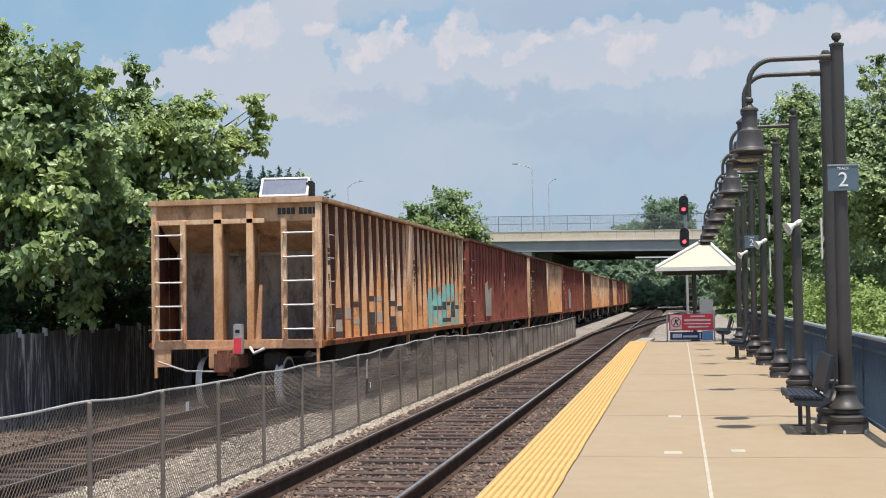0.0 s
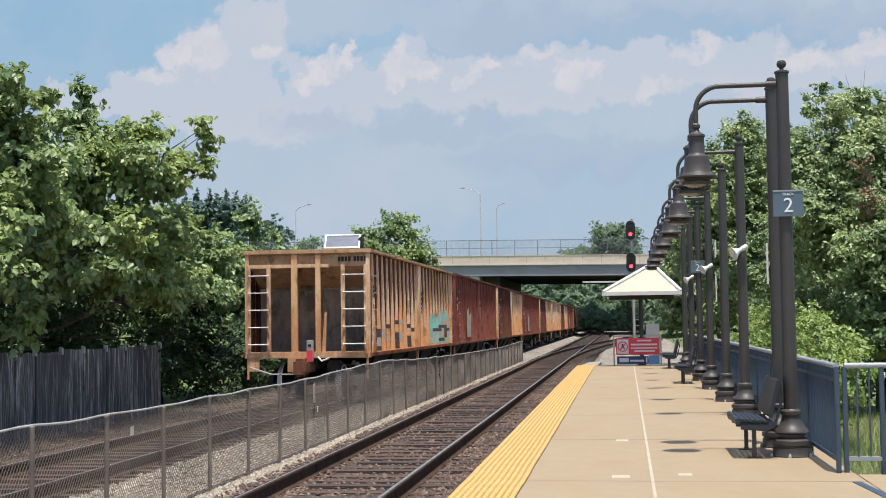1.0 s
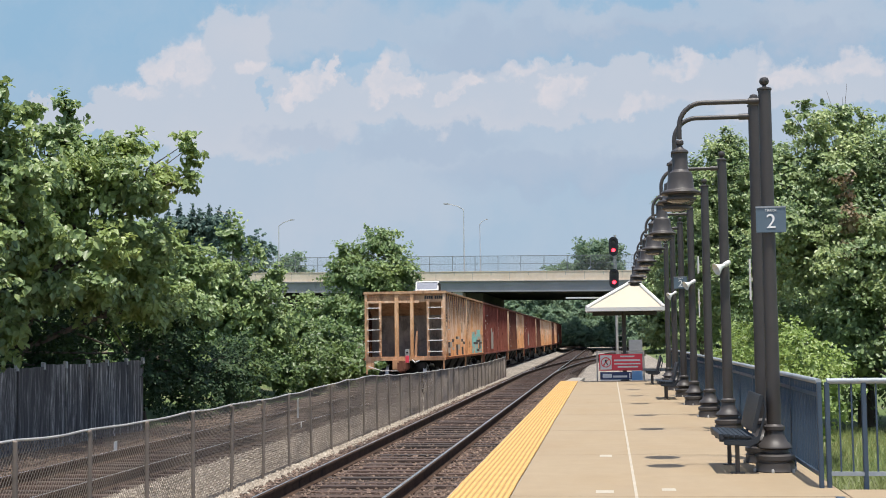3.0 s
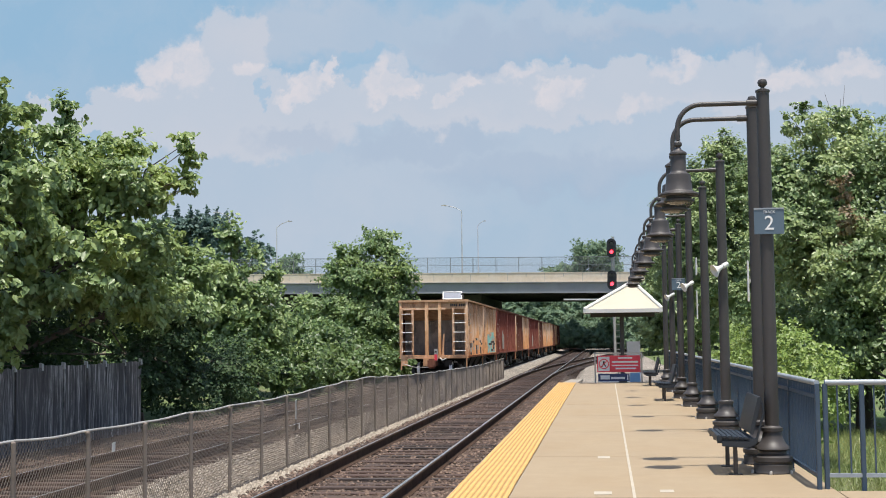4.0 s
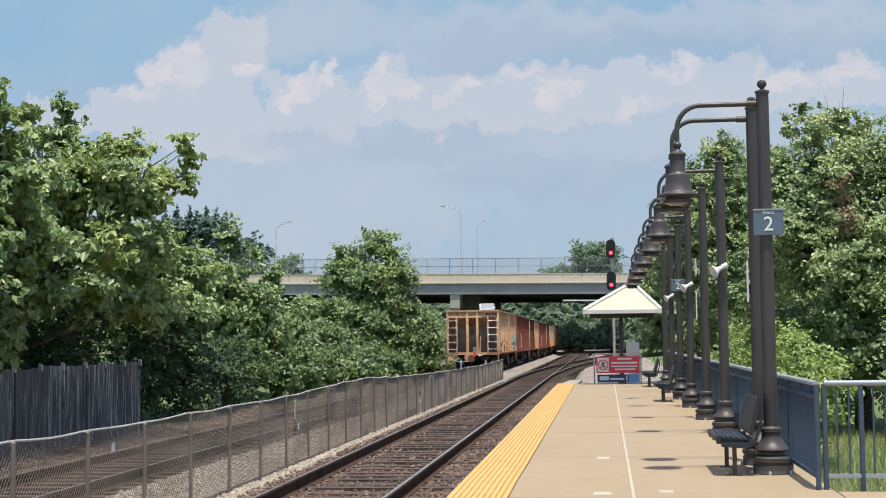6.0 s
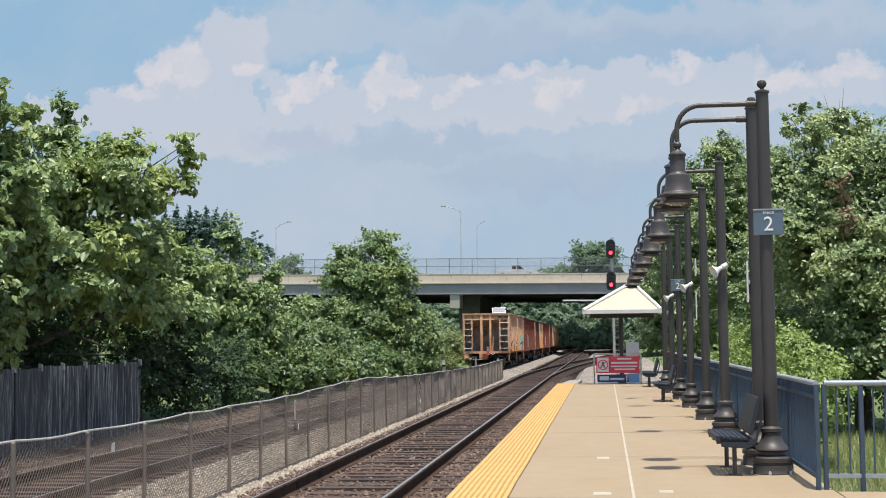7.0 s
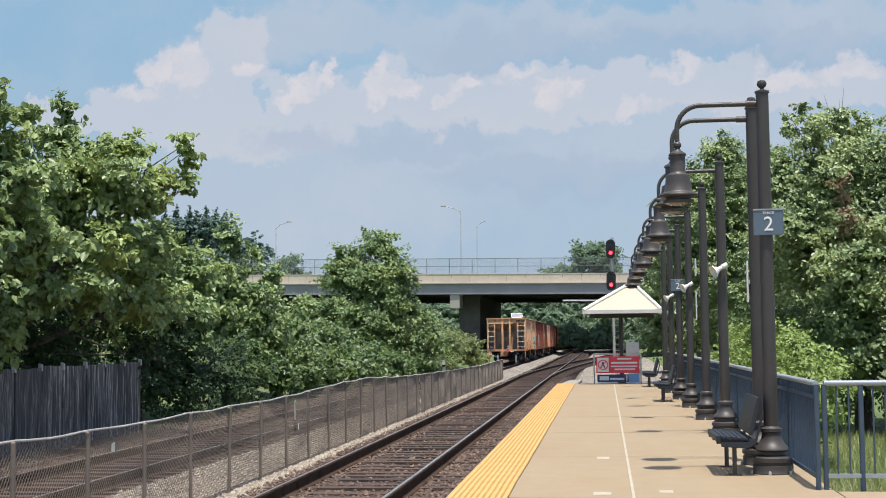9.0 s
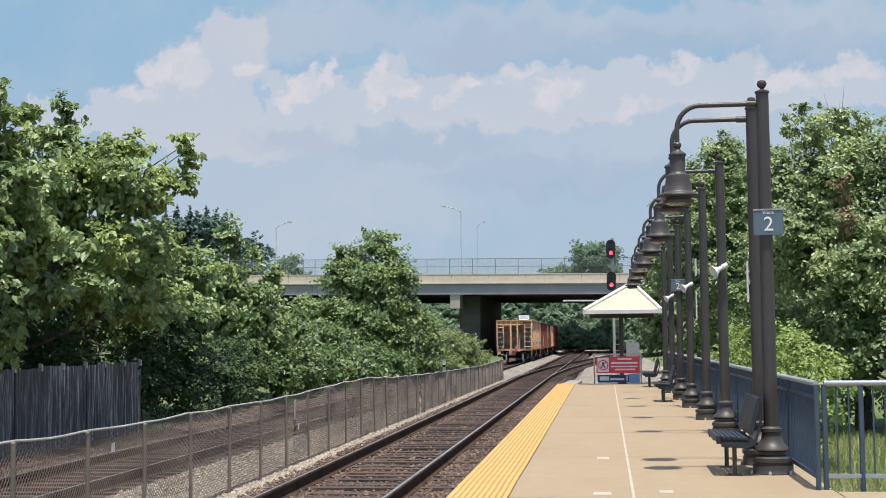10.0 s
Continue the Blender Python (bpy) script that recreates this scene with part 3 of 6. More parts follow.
def chain_fence():
    f = thing("chain_link_fence", "sagging brown-grey chain-link fence between the tracks", "fence")
    x, y0, y1, zb = -5.5, 6.0, 73.8, -0.66
    step = 0.064
    # woven wire, near stretch and far stretch
    for name, a, b in (("wire_mesh", y0, 40.0), ("wire_mesh", 40.0, y1)):
        g = Geo()
        s = a - 1.2
        while s < b:
            for dirn in (1, -1):
                n = 4
                pts = []
                for k in range(n + 1):
                    h = k / n
                    yy = s + (h if dirn > 0 else 1 - h) * 1.18
                    pts.append((yy, zb + h * (fence_top(min(max(yy, a), b)) - zb), h))
                pts = [p for p in pts if a - 0.05 <= p[0] <= b + 0.05]
                for p, q in zip(pts, pts[1:]):
                    w = 0.0034
                    bx0 = x + 0.02 * noise.noise((p[0] * 0.7, p[1] * 1.5, 0.0)) + 0.004 * dirn
                    bx1 = x + 0.02 * noise.noise((q[0] * 0.7, q[1] * 1.5, 0.0)) + 0.004 * dirn
                    g.add([(bx0 - w, p[0], p[1]), (bx0 + w, p[0], p[1] - w), (bx0, p[0], p[1] + w), (bx1 - w, q[0], q[1]), (bx1 + w, q[0], q[1] - w), (bx1, q[0], q[1] + w)],
                          [(0, 1, 4, 3), (1, 2, 5, 4), (2, 0, 3, 5)])
            s += step
        me = bpy.data.meshes.new(name)
        me.from_pydata(g.v, [], g.f)
        me.materials.append(M_wire)
        part(name, me, None, f)
    top = [(x, y0 + i * 0.4, fence_top(y0 + i * 0.4)) for i in range(int((y1 - y0) / 0.4) + 1)]
    part("top_rail", Geo().tube(top, 0.013, 8), M_galv, f, "pale grey top tube")
    yy = 13.7 - 1.8 * 4
    rng = random.Random(2)
    while yy < y1 + 0.2:
        part("post", Geo().tube([(x + 0.03, yy, -1.0), (x + 0.03 + rng.uniform(-0.03, 0.03), yy + rng.uniform(-0.04, 0.04), fence_top(yy) - 0.02)], 0.024, 10), M_wire_post, f)
        part("post_cap", Geo().lathe([(0.027, 0), (0.027, 0.02), (0.018, 0.03), (0.004, 0.034)], x + 0.03, yy, fence_top(yy) - 0.035, 10), M_wire_post, f)
        yy += 1.8
    knots = Geo()
    yk = 8.0
    while yk < 60:
        z = fence_top(yk)
        h = rng.uniform(0.004, 0.017)
        knots.add([(x - 0.014, yk - 0.012, z), (x + 0.014, yk - 0.01, z), (x, yk + 0.014, z + 0.004), (x + rng.uniform(-0.01, 0.01), yk + rng.uniform(-0.01, 0.01), z + h)], [(0, 1, 3), (1, 2, 3), (2, 0, 3)])
        yk += 0.064 if rng.random() < 0.8 else 0.2
    tagged(part("wire_fringe", knots, M_galv, f, "pale twisted wire ends"), kind="stuff")
    return f


chain_fence()


# ---- timber wall with capped posts beyond the train ----
def timber_wall():
    w = thing("board_fence", "grey weathered board fence with pale-capped posts", "fence")
    x = -11.6
    rng = random.Random(5)
    yy = 14.3
    while yy < 31.4:
        wd = rng.choice((0.82, 0.95, 1.1, 1.22))
        top = 1.1 + rng.uniform(-0.025, 0.025)
        lean = rng.uniform(-0.02, 0.02)
        # one wide weathered board, its top edge chipped, with a dark gap beside it
        edge = [(yy + wd * k / 6, top + rng.uniform(-0.02, 0.012)) for k in range(7)]
        g = Geo().prism([(yy, -1.0), (yy + wd, -1.0)] + edge[::-1], "x", x - 0.02 + lean, x + 0.02 + lean)
        part("board", g, M_board, w)
        part("post", Geo().box(x - 0.16, x - 0.05, yy + wd - 0.04, yy + wd + 0.08, -1.0, 1.08), M_dark_steel, w, "dark post behind the joint")
        part("cap", Geo().prism([(x - 0.03, 1.02), (x + 0.045, 1.02), (x + 0.04, 1.16), (x - 0.03, 1.18)], "y", yy + wd - 0.025, yy + wd + 0.05), M_pale_cap, w, "pale clip at the joint")
        yy += wd + 0.045
    return w


timber_wall()


# ---- lamp posts ----
POST_YS = (15.77, 16.88, 22.12, 26.0, 30.45, 34.45, 38.5, 42.6)
POST_X, POST_H = 1.915, 4.58


def lamp_post():
    p = thing("platform_lamp", "dark brown-grey lamp post with bell shade on a curved arm", "lamp post", "platform lamp posts")
    base = [(0.225, 0), (0.23, 0.012), (0.22, 0.03), (0.22, 0.1), (0.205, 0.112), (0.205, 0.128), (0.225, 0.138), (0.225, 0.185), (0.19, 0.205), (0.155, 0.222), (0.152, 0.25), (0.205, 0.275), (0.2, 0.295), (0.15, 0.335), (0.118, 0.4), (0.105, 0.47), (0.122, 0.478), (0.122, 0.515), (0.098, 0.525), (0.084, 0.54)]
    part("base", Geo().lathe(base, n=24), M_post, p, "stepped cast bell base")
    part("pole", Geo().lathe([(0.082, 0.53), (0.078, 2.5), (0.074, POST_H - 0.16), (0.085, POST_H - 0.155), (0.085, POST_H - 0.135), (0.05, POST_H - 0.12)], n=18), M_post, p)
    part("finial", Geo().lathe([(0.028, POST_H - 0.125), (0.022, POST_H - 0.10), (0.05, POST_H - 0.075), (0.058, POST_H - 0.045), (0.045, POST_H - 0.012), (0.014, POST_H)], n=14), M_post, p, "ball finial")
    for a in range(6):
        part("bolt", Geo().lathe([(0.016, 0), (0.016, 0.035), (0.008, 0.045)], 0.25 * math.cos(a * 1.047 + 0.3), 0.25 * math.sin(a * 1.047 + 0.3), 0.0, 6), M_galv, p, "bright anchor bolt")
    z = POST_H - 0.28
    pts = [(0.0, 0, z), (-0.72, 0, z)]
    for k in range(1, 9):
        a = k * math.pi / 16
        pts.append((-0.72 - 0.275 * math.sin(a), 0, z - 0.275 * (1 - math.cos(a))))
    pts.append((-0.995, 0, z - 0.42))
    arm = part("arm", Geo().tube(pts, 0.029, 12), M_post, p, "curved tube arm")
    part("collar", Geo().lathe([(0.04, 0), (0.04, 0.12)], 0, 0, 0, 12), M_post, arm).matrix_basis = pose(-0.07, 0, z, 0, -90, 0)
    fx = -0.995
    shade_ = part("shade", Geo().lathe([(0.17, 3.15), (0.18, 3.16), (0.18, 3.18), (0.15, 3.195), (0.15, 3.215), (0.222, 3.222), (0.232, 3.24), (0.222, 3.258), (0.172, 3.275), (0.16, 3.29), (0.148, 3.4), (0.138, 3.475), (0.1, 3.5), (0.09, 3.52), (0.09, 3.7), (0.105, 3.715), (0.1, 3.735), (0.045, 3.77), (0.03, 3.8), (0.048, 3.82), (0.048, 3.85), (0.03, 3.87)], fx, 0, 0, 24), M_post, p, "bell-shaped luminaire with flared rim")
    part("lens", Geo().lathe([(0.1, 3.125), (0.155, 3.145), (0.155, 3.155)], fx, 0, 0, 20), M_lens, shade_, "frosted lens")
    return p


first_lamp = lamp_post()
first_lamp.matrix_basis = pose(POST_X, POST_YS[0], 0)
for yy in POST_YS[1:]:
    copy_thing(first_lamp, pose(POST_X + (0.05 if yy > 20 else 0.0), yy, 0))


# ---- writing ----
def lettering(name, words, size, parent, material, m, thick=0.002):
    cu = bpy.data.curves.new(name, "FONT")
    cu.body, cu.size, cu.align_x, cu.align_y, cu.extrude = words, size, "CENTER", "CENTER", thick
    tmp = new(name, cu)
    me = bpy.data.meshes.new_from_object(tmp.evaluated_get(bpy.context.evaluated_depsgraph_get()))
    bpy.data.objects.remove(tmp)
    me.materials.clear()
    me.materials.append(material)
    ob = part(name, me, None, parent)
    ob.matrix_basis = m
    return ob


def track_sign(y, k=1.0):
    s = thing("track_sign", "slate-blue platform sign with a white number two, on a lamp post", "sign", "track number signs")
    part("plate", Geo().box(-0.17, 0.17, -0.006, 0.006, -0.15, 0.14), M_sign, s, bevel=0.003)
    part("header", Geo().box(-0.17, 0.17, -0.012, 0.012, 0.137, 0.155), M_rail_top, s, "pale top strip")
    lettering("number", "2", 0.235, s, M_sign_white, pose(0.0, -0.009, -0.028, 90, 0, 0))
    lettering("word", "TRACK", 0.042, s, M_sign_white, pose(0.0, -0.009, 0.105, 90, 0, 0))
    part("bracket", Geo().box(-0.02, 0.02, 0.006, 0.03, -0.12, 0.12), M_post, s)
    s.matrix_basis = pose(POST_X + 0.02, y - 0.105, 2.895, 0, 0, 0)
    return s


track_sign(POST_YS[0])
track_sign(POST_YS[5])


def horn(y, z):
    s = thing("horn_loudspeaker", "white horn loudspeaker clamped to a lamp post", "loudspeaker", "platform loudspeakers")
    h = part("horn", Geo().lathe([(0.028, -0.15), (0.042, -0.14), (0.042, -0.05), (0.03, -0.04), (0.04, 0.02), (0.065, 0.07), (0.105, 0.12), (0.11, 0.13), (0.09, 0.125), (0.04, 0.05)], n=18), M_white, s)
    h.matrix_basis = pose(0.0, -0.13, 0.0, 0, 0, 0) @ Matrix.Rotation(radians(-118), 4, "Y") @ Matrix.Rotation(radians(20), 4, "X")
    part("clamp", Geo().box(-0.03, 0.03, -0.12, 0.02, -0.03, 0.03), M_galv, s, bevel=0.004)
    s.matrix_basis = pose(POST_X, y - 0.06, z)
    return s


for i, z in ((2, 2.68), (4, 2.72), (6, 2.72)):
    horn(POST_YS[i], z)


# ---- benches ----
def bench():
    b = thing("platform_bench", "blue-grey perforated metal bench with angled backrest", "bench", "platform benches")
    L = 0.62
    for k in range(7):
        x0 = -0.27 + k * 0.077
        zt = 0.452 - 0.0045 * k
        part("seat_slat", Geo().box(x0, x0 + 0.066, -L, L, zt - (0.07 if k in (0, 6) else 0.03), zt), M_bench, b, bevel=0.008)
    for yy in (-0.55, 0.0, 0.55):
        part("seat_bearer", Geo().box(-0.26, 0.26, yy - 0.02, yy + 0.02, 0.36, 0.415), M_bench, b)
    back = [(0.205, 0.47), (0.25, 0.455), (0.385, 0.86), (0.375, 0.885), (0.33, 0.885), (0.205, 0.5)]
    part("backrest", Geo().prism(back, "y", -L, L), M_bench, b, bevel=0.008)
    for yy in (-L - 0.012, L - 0.028):
        frame_ = [(-0.2, 0.33), (0.18, 0.31), (0.3, 0.36), (0.42, 0.7), (0.4, 0.84), (0.375, 0.84), (0.385, 0.7), (0.29, 0.43), (0.2, 0.385), (-0.2, 0.385)]
        part("end_frame", Geo().prism(frame_, "y", yy, yy + 0.04), M_bench, b, bevel=0.006)
    for yy in (-0.5, 0.5):
        leg = part("leg", Geo().box(-0.03, 0.03, yy - 0.03, yy + 0.03, 0.006, 0.36), M_post, b, bevel=0.006)
        part("foot_plate", Geo().box(-0.1, 0.1, yy - 0.07, yy + 0.07, 0.0, 0.012), M_post, leg, bevel=0.003)
    return b


first_bench = bench()
for piece in first_bench.children_recursive:
    if len(piece.data.vertices) and not piece.data.get("slim"):
        piece.data.transform(Matrix.Diagonal((0.78, 1, 1, 1)))
        piece.data["slim"] = 1
first_bench.matrix_basis = pose(1.47, 16.05, 0)
for yy in (33.5, 43.4):
    copy_thing(first_bench, pose(1.47, yy, 0))


# ---- railings ----
def railing(name_label, along, n_posts, start, spacing, rail_z=1.085):
    r = thing("railing", name_label, "railing", "platform railings")
    end = (n_posts - 1) * spacing
    # top rail, and the cross railing's bottom rail, get sunlight by colour
    part("top_rail", Geo().tube([(0, 0, rail_z), (end, 0, rail_z)], 0.03, 12), M_rail_top, r, "top rail in a painted sunlit tone")
    part("upper_rail", Geo().box(0, end, -0.018, 0.018, rail_z - 0.16, rail_z - 0.12), M_rail_blue, r) if along == "y" else None
    part("bottom_rail", Geo().box(0, end, -0.022, 0.022, 0.12, 0.16), M_rail_blue if along == "y" else M_rail_top, r)
    post = Geo().box(-0.024, 0.024, -0.024, 0.024, -0.05, rail_z - 0.01).mesh("post", M_rail_blue, 0.005)
    picket = Geo().box(-0.008, 0.008, -0.008, 0.008, 0.15, rail_z - 0.02).mesh("picket", M_rail_blue)
    for i in range(n_posts):
        place_part(part("post", post, None, r), i * spacing, 0, 0)
    n = int(end / 0.122) + 1
    for i in range(1, n):
        if abs((i * 0.122 + spacing / 2) % spacing - spacing / 2) > 0.05:
            place_part(part("picket", picket, None, r), i * 0.122, 0, 0)
    r.matrix_basis = pose(*start, 0, 0, 90 if along == "y" else 0)
    return r


railing("blue-grey metal picket railing along the platform edge", "y", 17, (2.17, 14.08, 0), 2.0)
railing("blue-grey metal picket railing closing the platform side", "x", 13, (2.255, 14.12, 0), 0.366)


# ---- platform shelter ----
def shelter():
    s = thing("platform_shelter", "small cream hip-roofed shelter at the platform end", "shelter")
    x0, x1, y0, y1 = -0.62, 1.98, 45.2, 47.8
    cx, cy, ze, zt = 1.02, 46.5, 2.5, 3.36
    q = 0.13
    eave = [(x0, y0, ze), (x1, y0, ze), (x1, y1, ze), (x0, y1, ze)]
    top = [(cx - q, cy - q, zt), (cx + q, cy - q, zt), (cx + q, cy + q, zt), (cx - q, cy + q, zt)]
    for i in range(4):
        j = (i + 1) % 4
        quad = [Vector(eave[i]), Vector(eave[j]), Vector(top[j]), Vector(top[i])]
        g = Geo().add([*quad, *[p + Vector((0, 0, -0.04)) for p in quad]], [(0, 1, 2, 3), (7, 6, 5, 4), (0, 4, 5, 1), (1, 5, 6, 2), (2, 6, 7, 3), (3, 7, 4, 0)])
        part("roof_panel", g, M_roof, s)
        part("hip_rib", Geo().tube([Vector(eave[i]) + Vector((0, 0, 0.02)), Vector(top[i]) + Vector((0, 0, 0.03))], 0.06, 8), M_white, s, "white hip cover")
    part("cupola", Geo().box(cx - q, cx + q, cy - q, cy + q, zt - 0.05, zt + 0.1), M_post, s, "dark open roof vent", 0.01)
    g = Geo().box(x0, x1, y0 - 0.03, y0, ze - 0.11, ze + 0.015).box(x0, x1, y1, y1 + 0.03, ze - 0.11, ze + 0.015)
    g.box(x0 - 0.03, x0, y0 - 0.03, y1 + 0.03, ze - 0.11, ze + 0.015).box(x1, x1 + 0.03, y0 - 0.03, y1 + 0.03, ze - 0.11, ze + 0.015)
    part("fascia", g, M_white, s, "white fascia")
    part("ceiling", Geo().box(x0 + 0.02, x1 - 0.02, y0 + 0.02, y1 - 0.02, ze - 0.1, ze - 0.06), M_post, s, "dark soffit")
    part("column", Geo().lathe([(0.17, 0), (0.17, 0.05), (0.075, 0.06), (0.075, ze - 0.1)], 0.65, cy, 0.0, 16), M_post, s, "dark round column")
    part("cross_beam", Geo().box(x0 + 0.2, x1 - 0.2, cy - 0.05, cy + 0.05, ze - 0.24, ze - 0.1), M_post, s)
    return s


shelter()


# ---- warning signs on the end barrier ----
def end_signs():
    b = thing("end_barrier", "low metal barrier closing the platform end", "barrier")
    for x in (-0.3, 0.5, 1.3):
        part("post", Geo().box(x - 0.025, x + 0.025, 46.46, 46.5, 0, 1.05), M_galv, b)
    part("bar", Geo().box(-0.3, 1.3, 46.45, 46.49, 0.98, 1.03), M_galv, b)
    s = thing("warning_sign", "red warning sign with a white prohibition symbol, on the barrier", "sign", "end signs")
    y = 46.41
    part("sheet", Geo().box(-0.23, 1.25, y, y + 0.012, 0.36, 0.93), M_red, s)
    part("white_panel", Geo().box(-0.19, 0.2, y - 0.006, y, 0.40, 0.89), M_sign_white, s, "white symbol panel")
    ring = [(0.005 + 0.16 * math.cos(a * 0.2618), y - 0.012, 0.645 + 0.16 * math.sin(a * 0.2618)) for a in range(25)]
    part("ring", Geo().tube(ring, 0.018, 6), M_red, s, "red ring")
    part("slash", Geo().tube([(0.115, y - 0.013, 0.76), (-0.105, y - 0.013, 0.53)], 0.016, 6), M_red, s, "red slash")
    part("pictogram", Geo().prism([(-0.05, 0.54), (0.0, 0.63), (0.05, 0.54), (0.08, 0.55), (0.03, 0.66), (0.03, 0.74), (-0.03, 0.74), (-0.03, 0.66), (-0.08, 0.55)], "y", y - 0.0105, y - 0.007), M_black, s, "black pictogram")
    for x0, x1, z0, z1 in ((0.5, 0.98, 0.82, 0.87), (0.28, 1.18, 0.68, 0.74), (0.28, 1.18, 0.57, 0.61), (0.4, 1.1, 0.46, 0.51)):
        part("text_bar", Geo().box(x0, x1, y - 0.005, y, z0, z1), M_sign_white, s, "white line of writing")
    n = thing("notice_sign", "navy and light blue notice sign with white writing bars", "sign", "end signs")
    part("sheet", Geo().box(-0.2, 0.88, y, y + 0.012, 0.02, 0.31), M_navy, n)
    part("side_panel", Geo().box(0.885, 1.25, y, y + 0.012, 0.02, 0.34), M_sky_sign, n, "light blue panel")
    part("frame", Geo().box(-0.2, 0.88, y - 0.005, y, 0.02, 0.05), M_sign_white, n, "white lower border")
    part("text_bar", Geo().box(-0.12, 0.2, y - 0.005, y, 0.11, 0.25), M_sign_white, n, "large white writing")
    part("text_bar", Geo().box(0.24, 0.72, y - 0.005, y, 0.12, 0.19), M_sign_white, n, "white writing")
    part("text_bar", Geo().box(0.79, 0.83, y - 0.005, y, 0.09, 0.27), M_sign_white, n, "white writing")


end_signs()


# ---- colour-light signal ----
def signal_mast():
    s = thing("railway_signal", "black two-headed railway signal showing red on a grey mast", "railway signal")
    x, y = 0.55, 75.0
    part("mast", Geo().lathe([(0.2, 0), (0.2, 0.2), (0.08, 0.25), (0.075, 7.9)], x + 0.1, y + 0.25, -0.7, 12), M_galv, s, "grey steel mast")
    for zc in (6.55, 4.75):
        head = part("head", Geo().prism([(x + 0.27 * math.cos(a * 0.3927), zc + (0.27 * math.sin(a * 0.3927) + (0.27 if a < 8 else -0.27))) for a in range(16)], "y", y - 0.02, y + 0.05), M_black, s, "black oval backplate")
        part("housing", Geo().box(x - 0.15, x + 0.15, y + 0.05, y + 0.2, zc - 0.42, zc + 0.42), M_black, head, bevel=0.02)
        for k, zz in enumerate((0.26, -0.22)):
            part("lens", Geo().prism([(x + 0.10 * math.cos(a * 0.5236), zc + zz + 0.10 * math.sin(a * 0.5236)) for a in range(12)], "y", y - 0.035, y - 0.02), M_lamp_red if k else M_glass, head, "glowing red lens" if k else "dark lens")
            hood = [(x + 0.13 * math.cos(a * 0.3142), y, zc + zz + 0.13 * math.sin(a * 0.3142)) for a in range(11)]
            g = Geo()
            for p, q in zip(hood, hood[1:]):
                g.add([(p[0], y - 0.28, p[2]), (q[0], y - 0.28, q[2]), (q[0], y - 0.02, q[2]), (p[0], y - 0.02, p[2])], [(0, 1, 2, 3)])
            part("hood", g, M_black, head)
    for k in range(12):
        part("rung", Geo().box(x + 0.1, x + 0.55, y + 0.45, y + 0.48, -0.2 + k * 0.35, -0.17 + k * 0.35), M_galv, s)
    for dx in (0.12, 0.53):
        part("ladder_stile", Geo().box(x + dx - 0.02, x + dx + 0.02, y + 0.44, y + 0.49, -0.7, 4.2), M_galv, s)
    part("cabinet", Geo().box(x + 0.75, x + 1.5, y + 0.6, y + 1.1, -0.8, 1.3), M_girder, s, "grey equipment cabinet", 0.02)
    part("platform_grate", Geo().box(x - 0.3, x + 0.9, y + 0.1, y + 0.5, 3.55, 3.6), M_galv, s)


signal_mast()


# ---- white stones by the siding ----
for (x, y, r) in ((-2.0, 110, 0.34), (-1.45, 110.5, 0.28), (-1.1, 111.6, 0.3)):
    g = Geo().lathe([(r * 0.8, 0), (r, r * 0.3), (r * 0.85, r * 0.7), (r * 0.4, r)], 0, 0, 0, 8)
    g.v = [(a * (1 + 0.2 * noise.noise((a * 5, b * 5, c * 5 + y))), b * (1.2 + 0.3 * noise.noise((a * 4, b * 4, y))), c) for a, b, c in g.v]
    ob = tagged(part("boulder", g, M_white), "pale boulder on the gravel slope", "rock", "pale boulders")
    ob.matrix_basis = pose(x, y, ground_height(x, y) - 0.03)


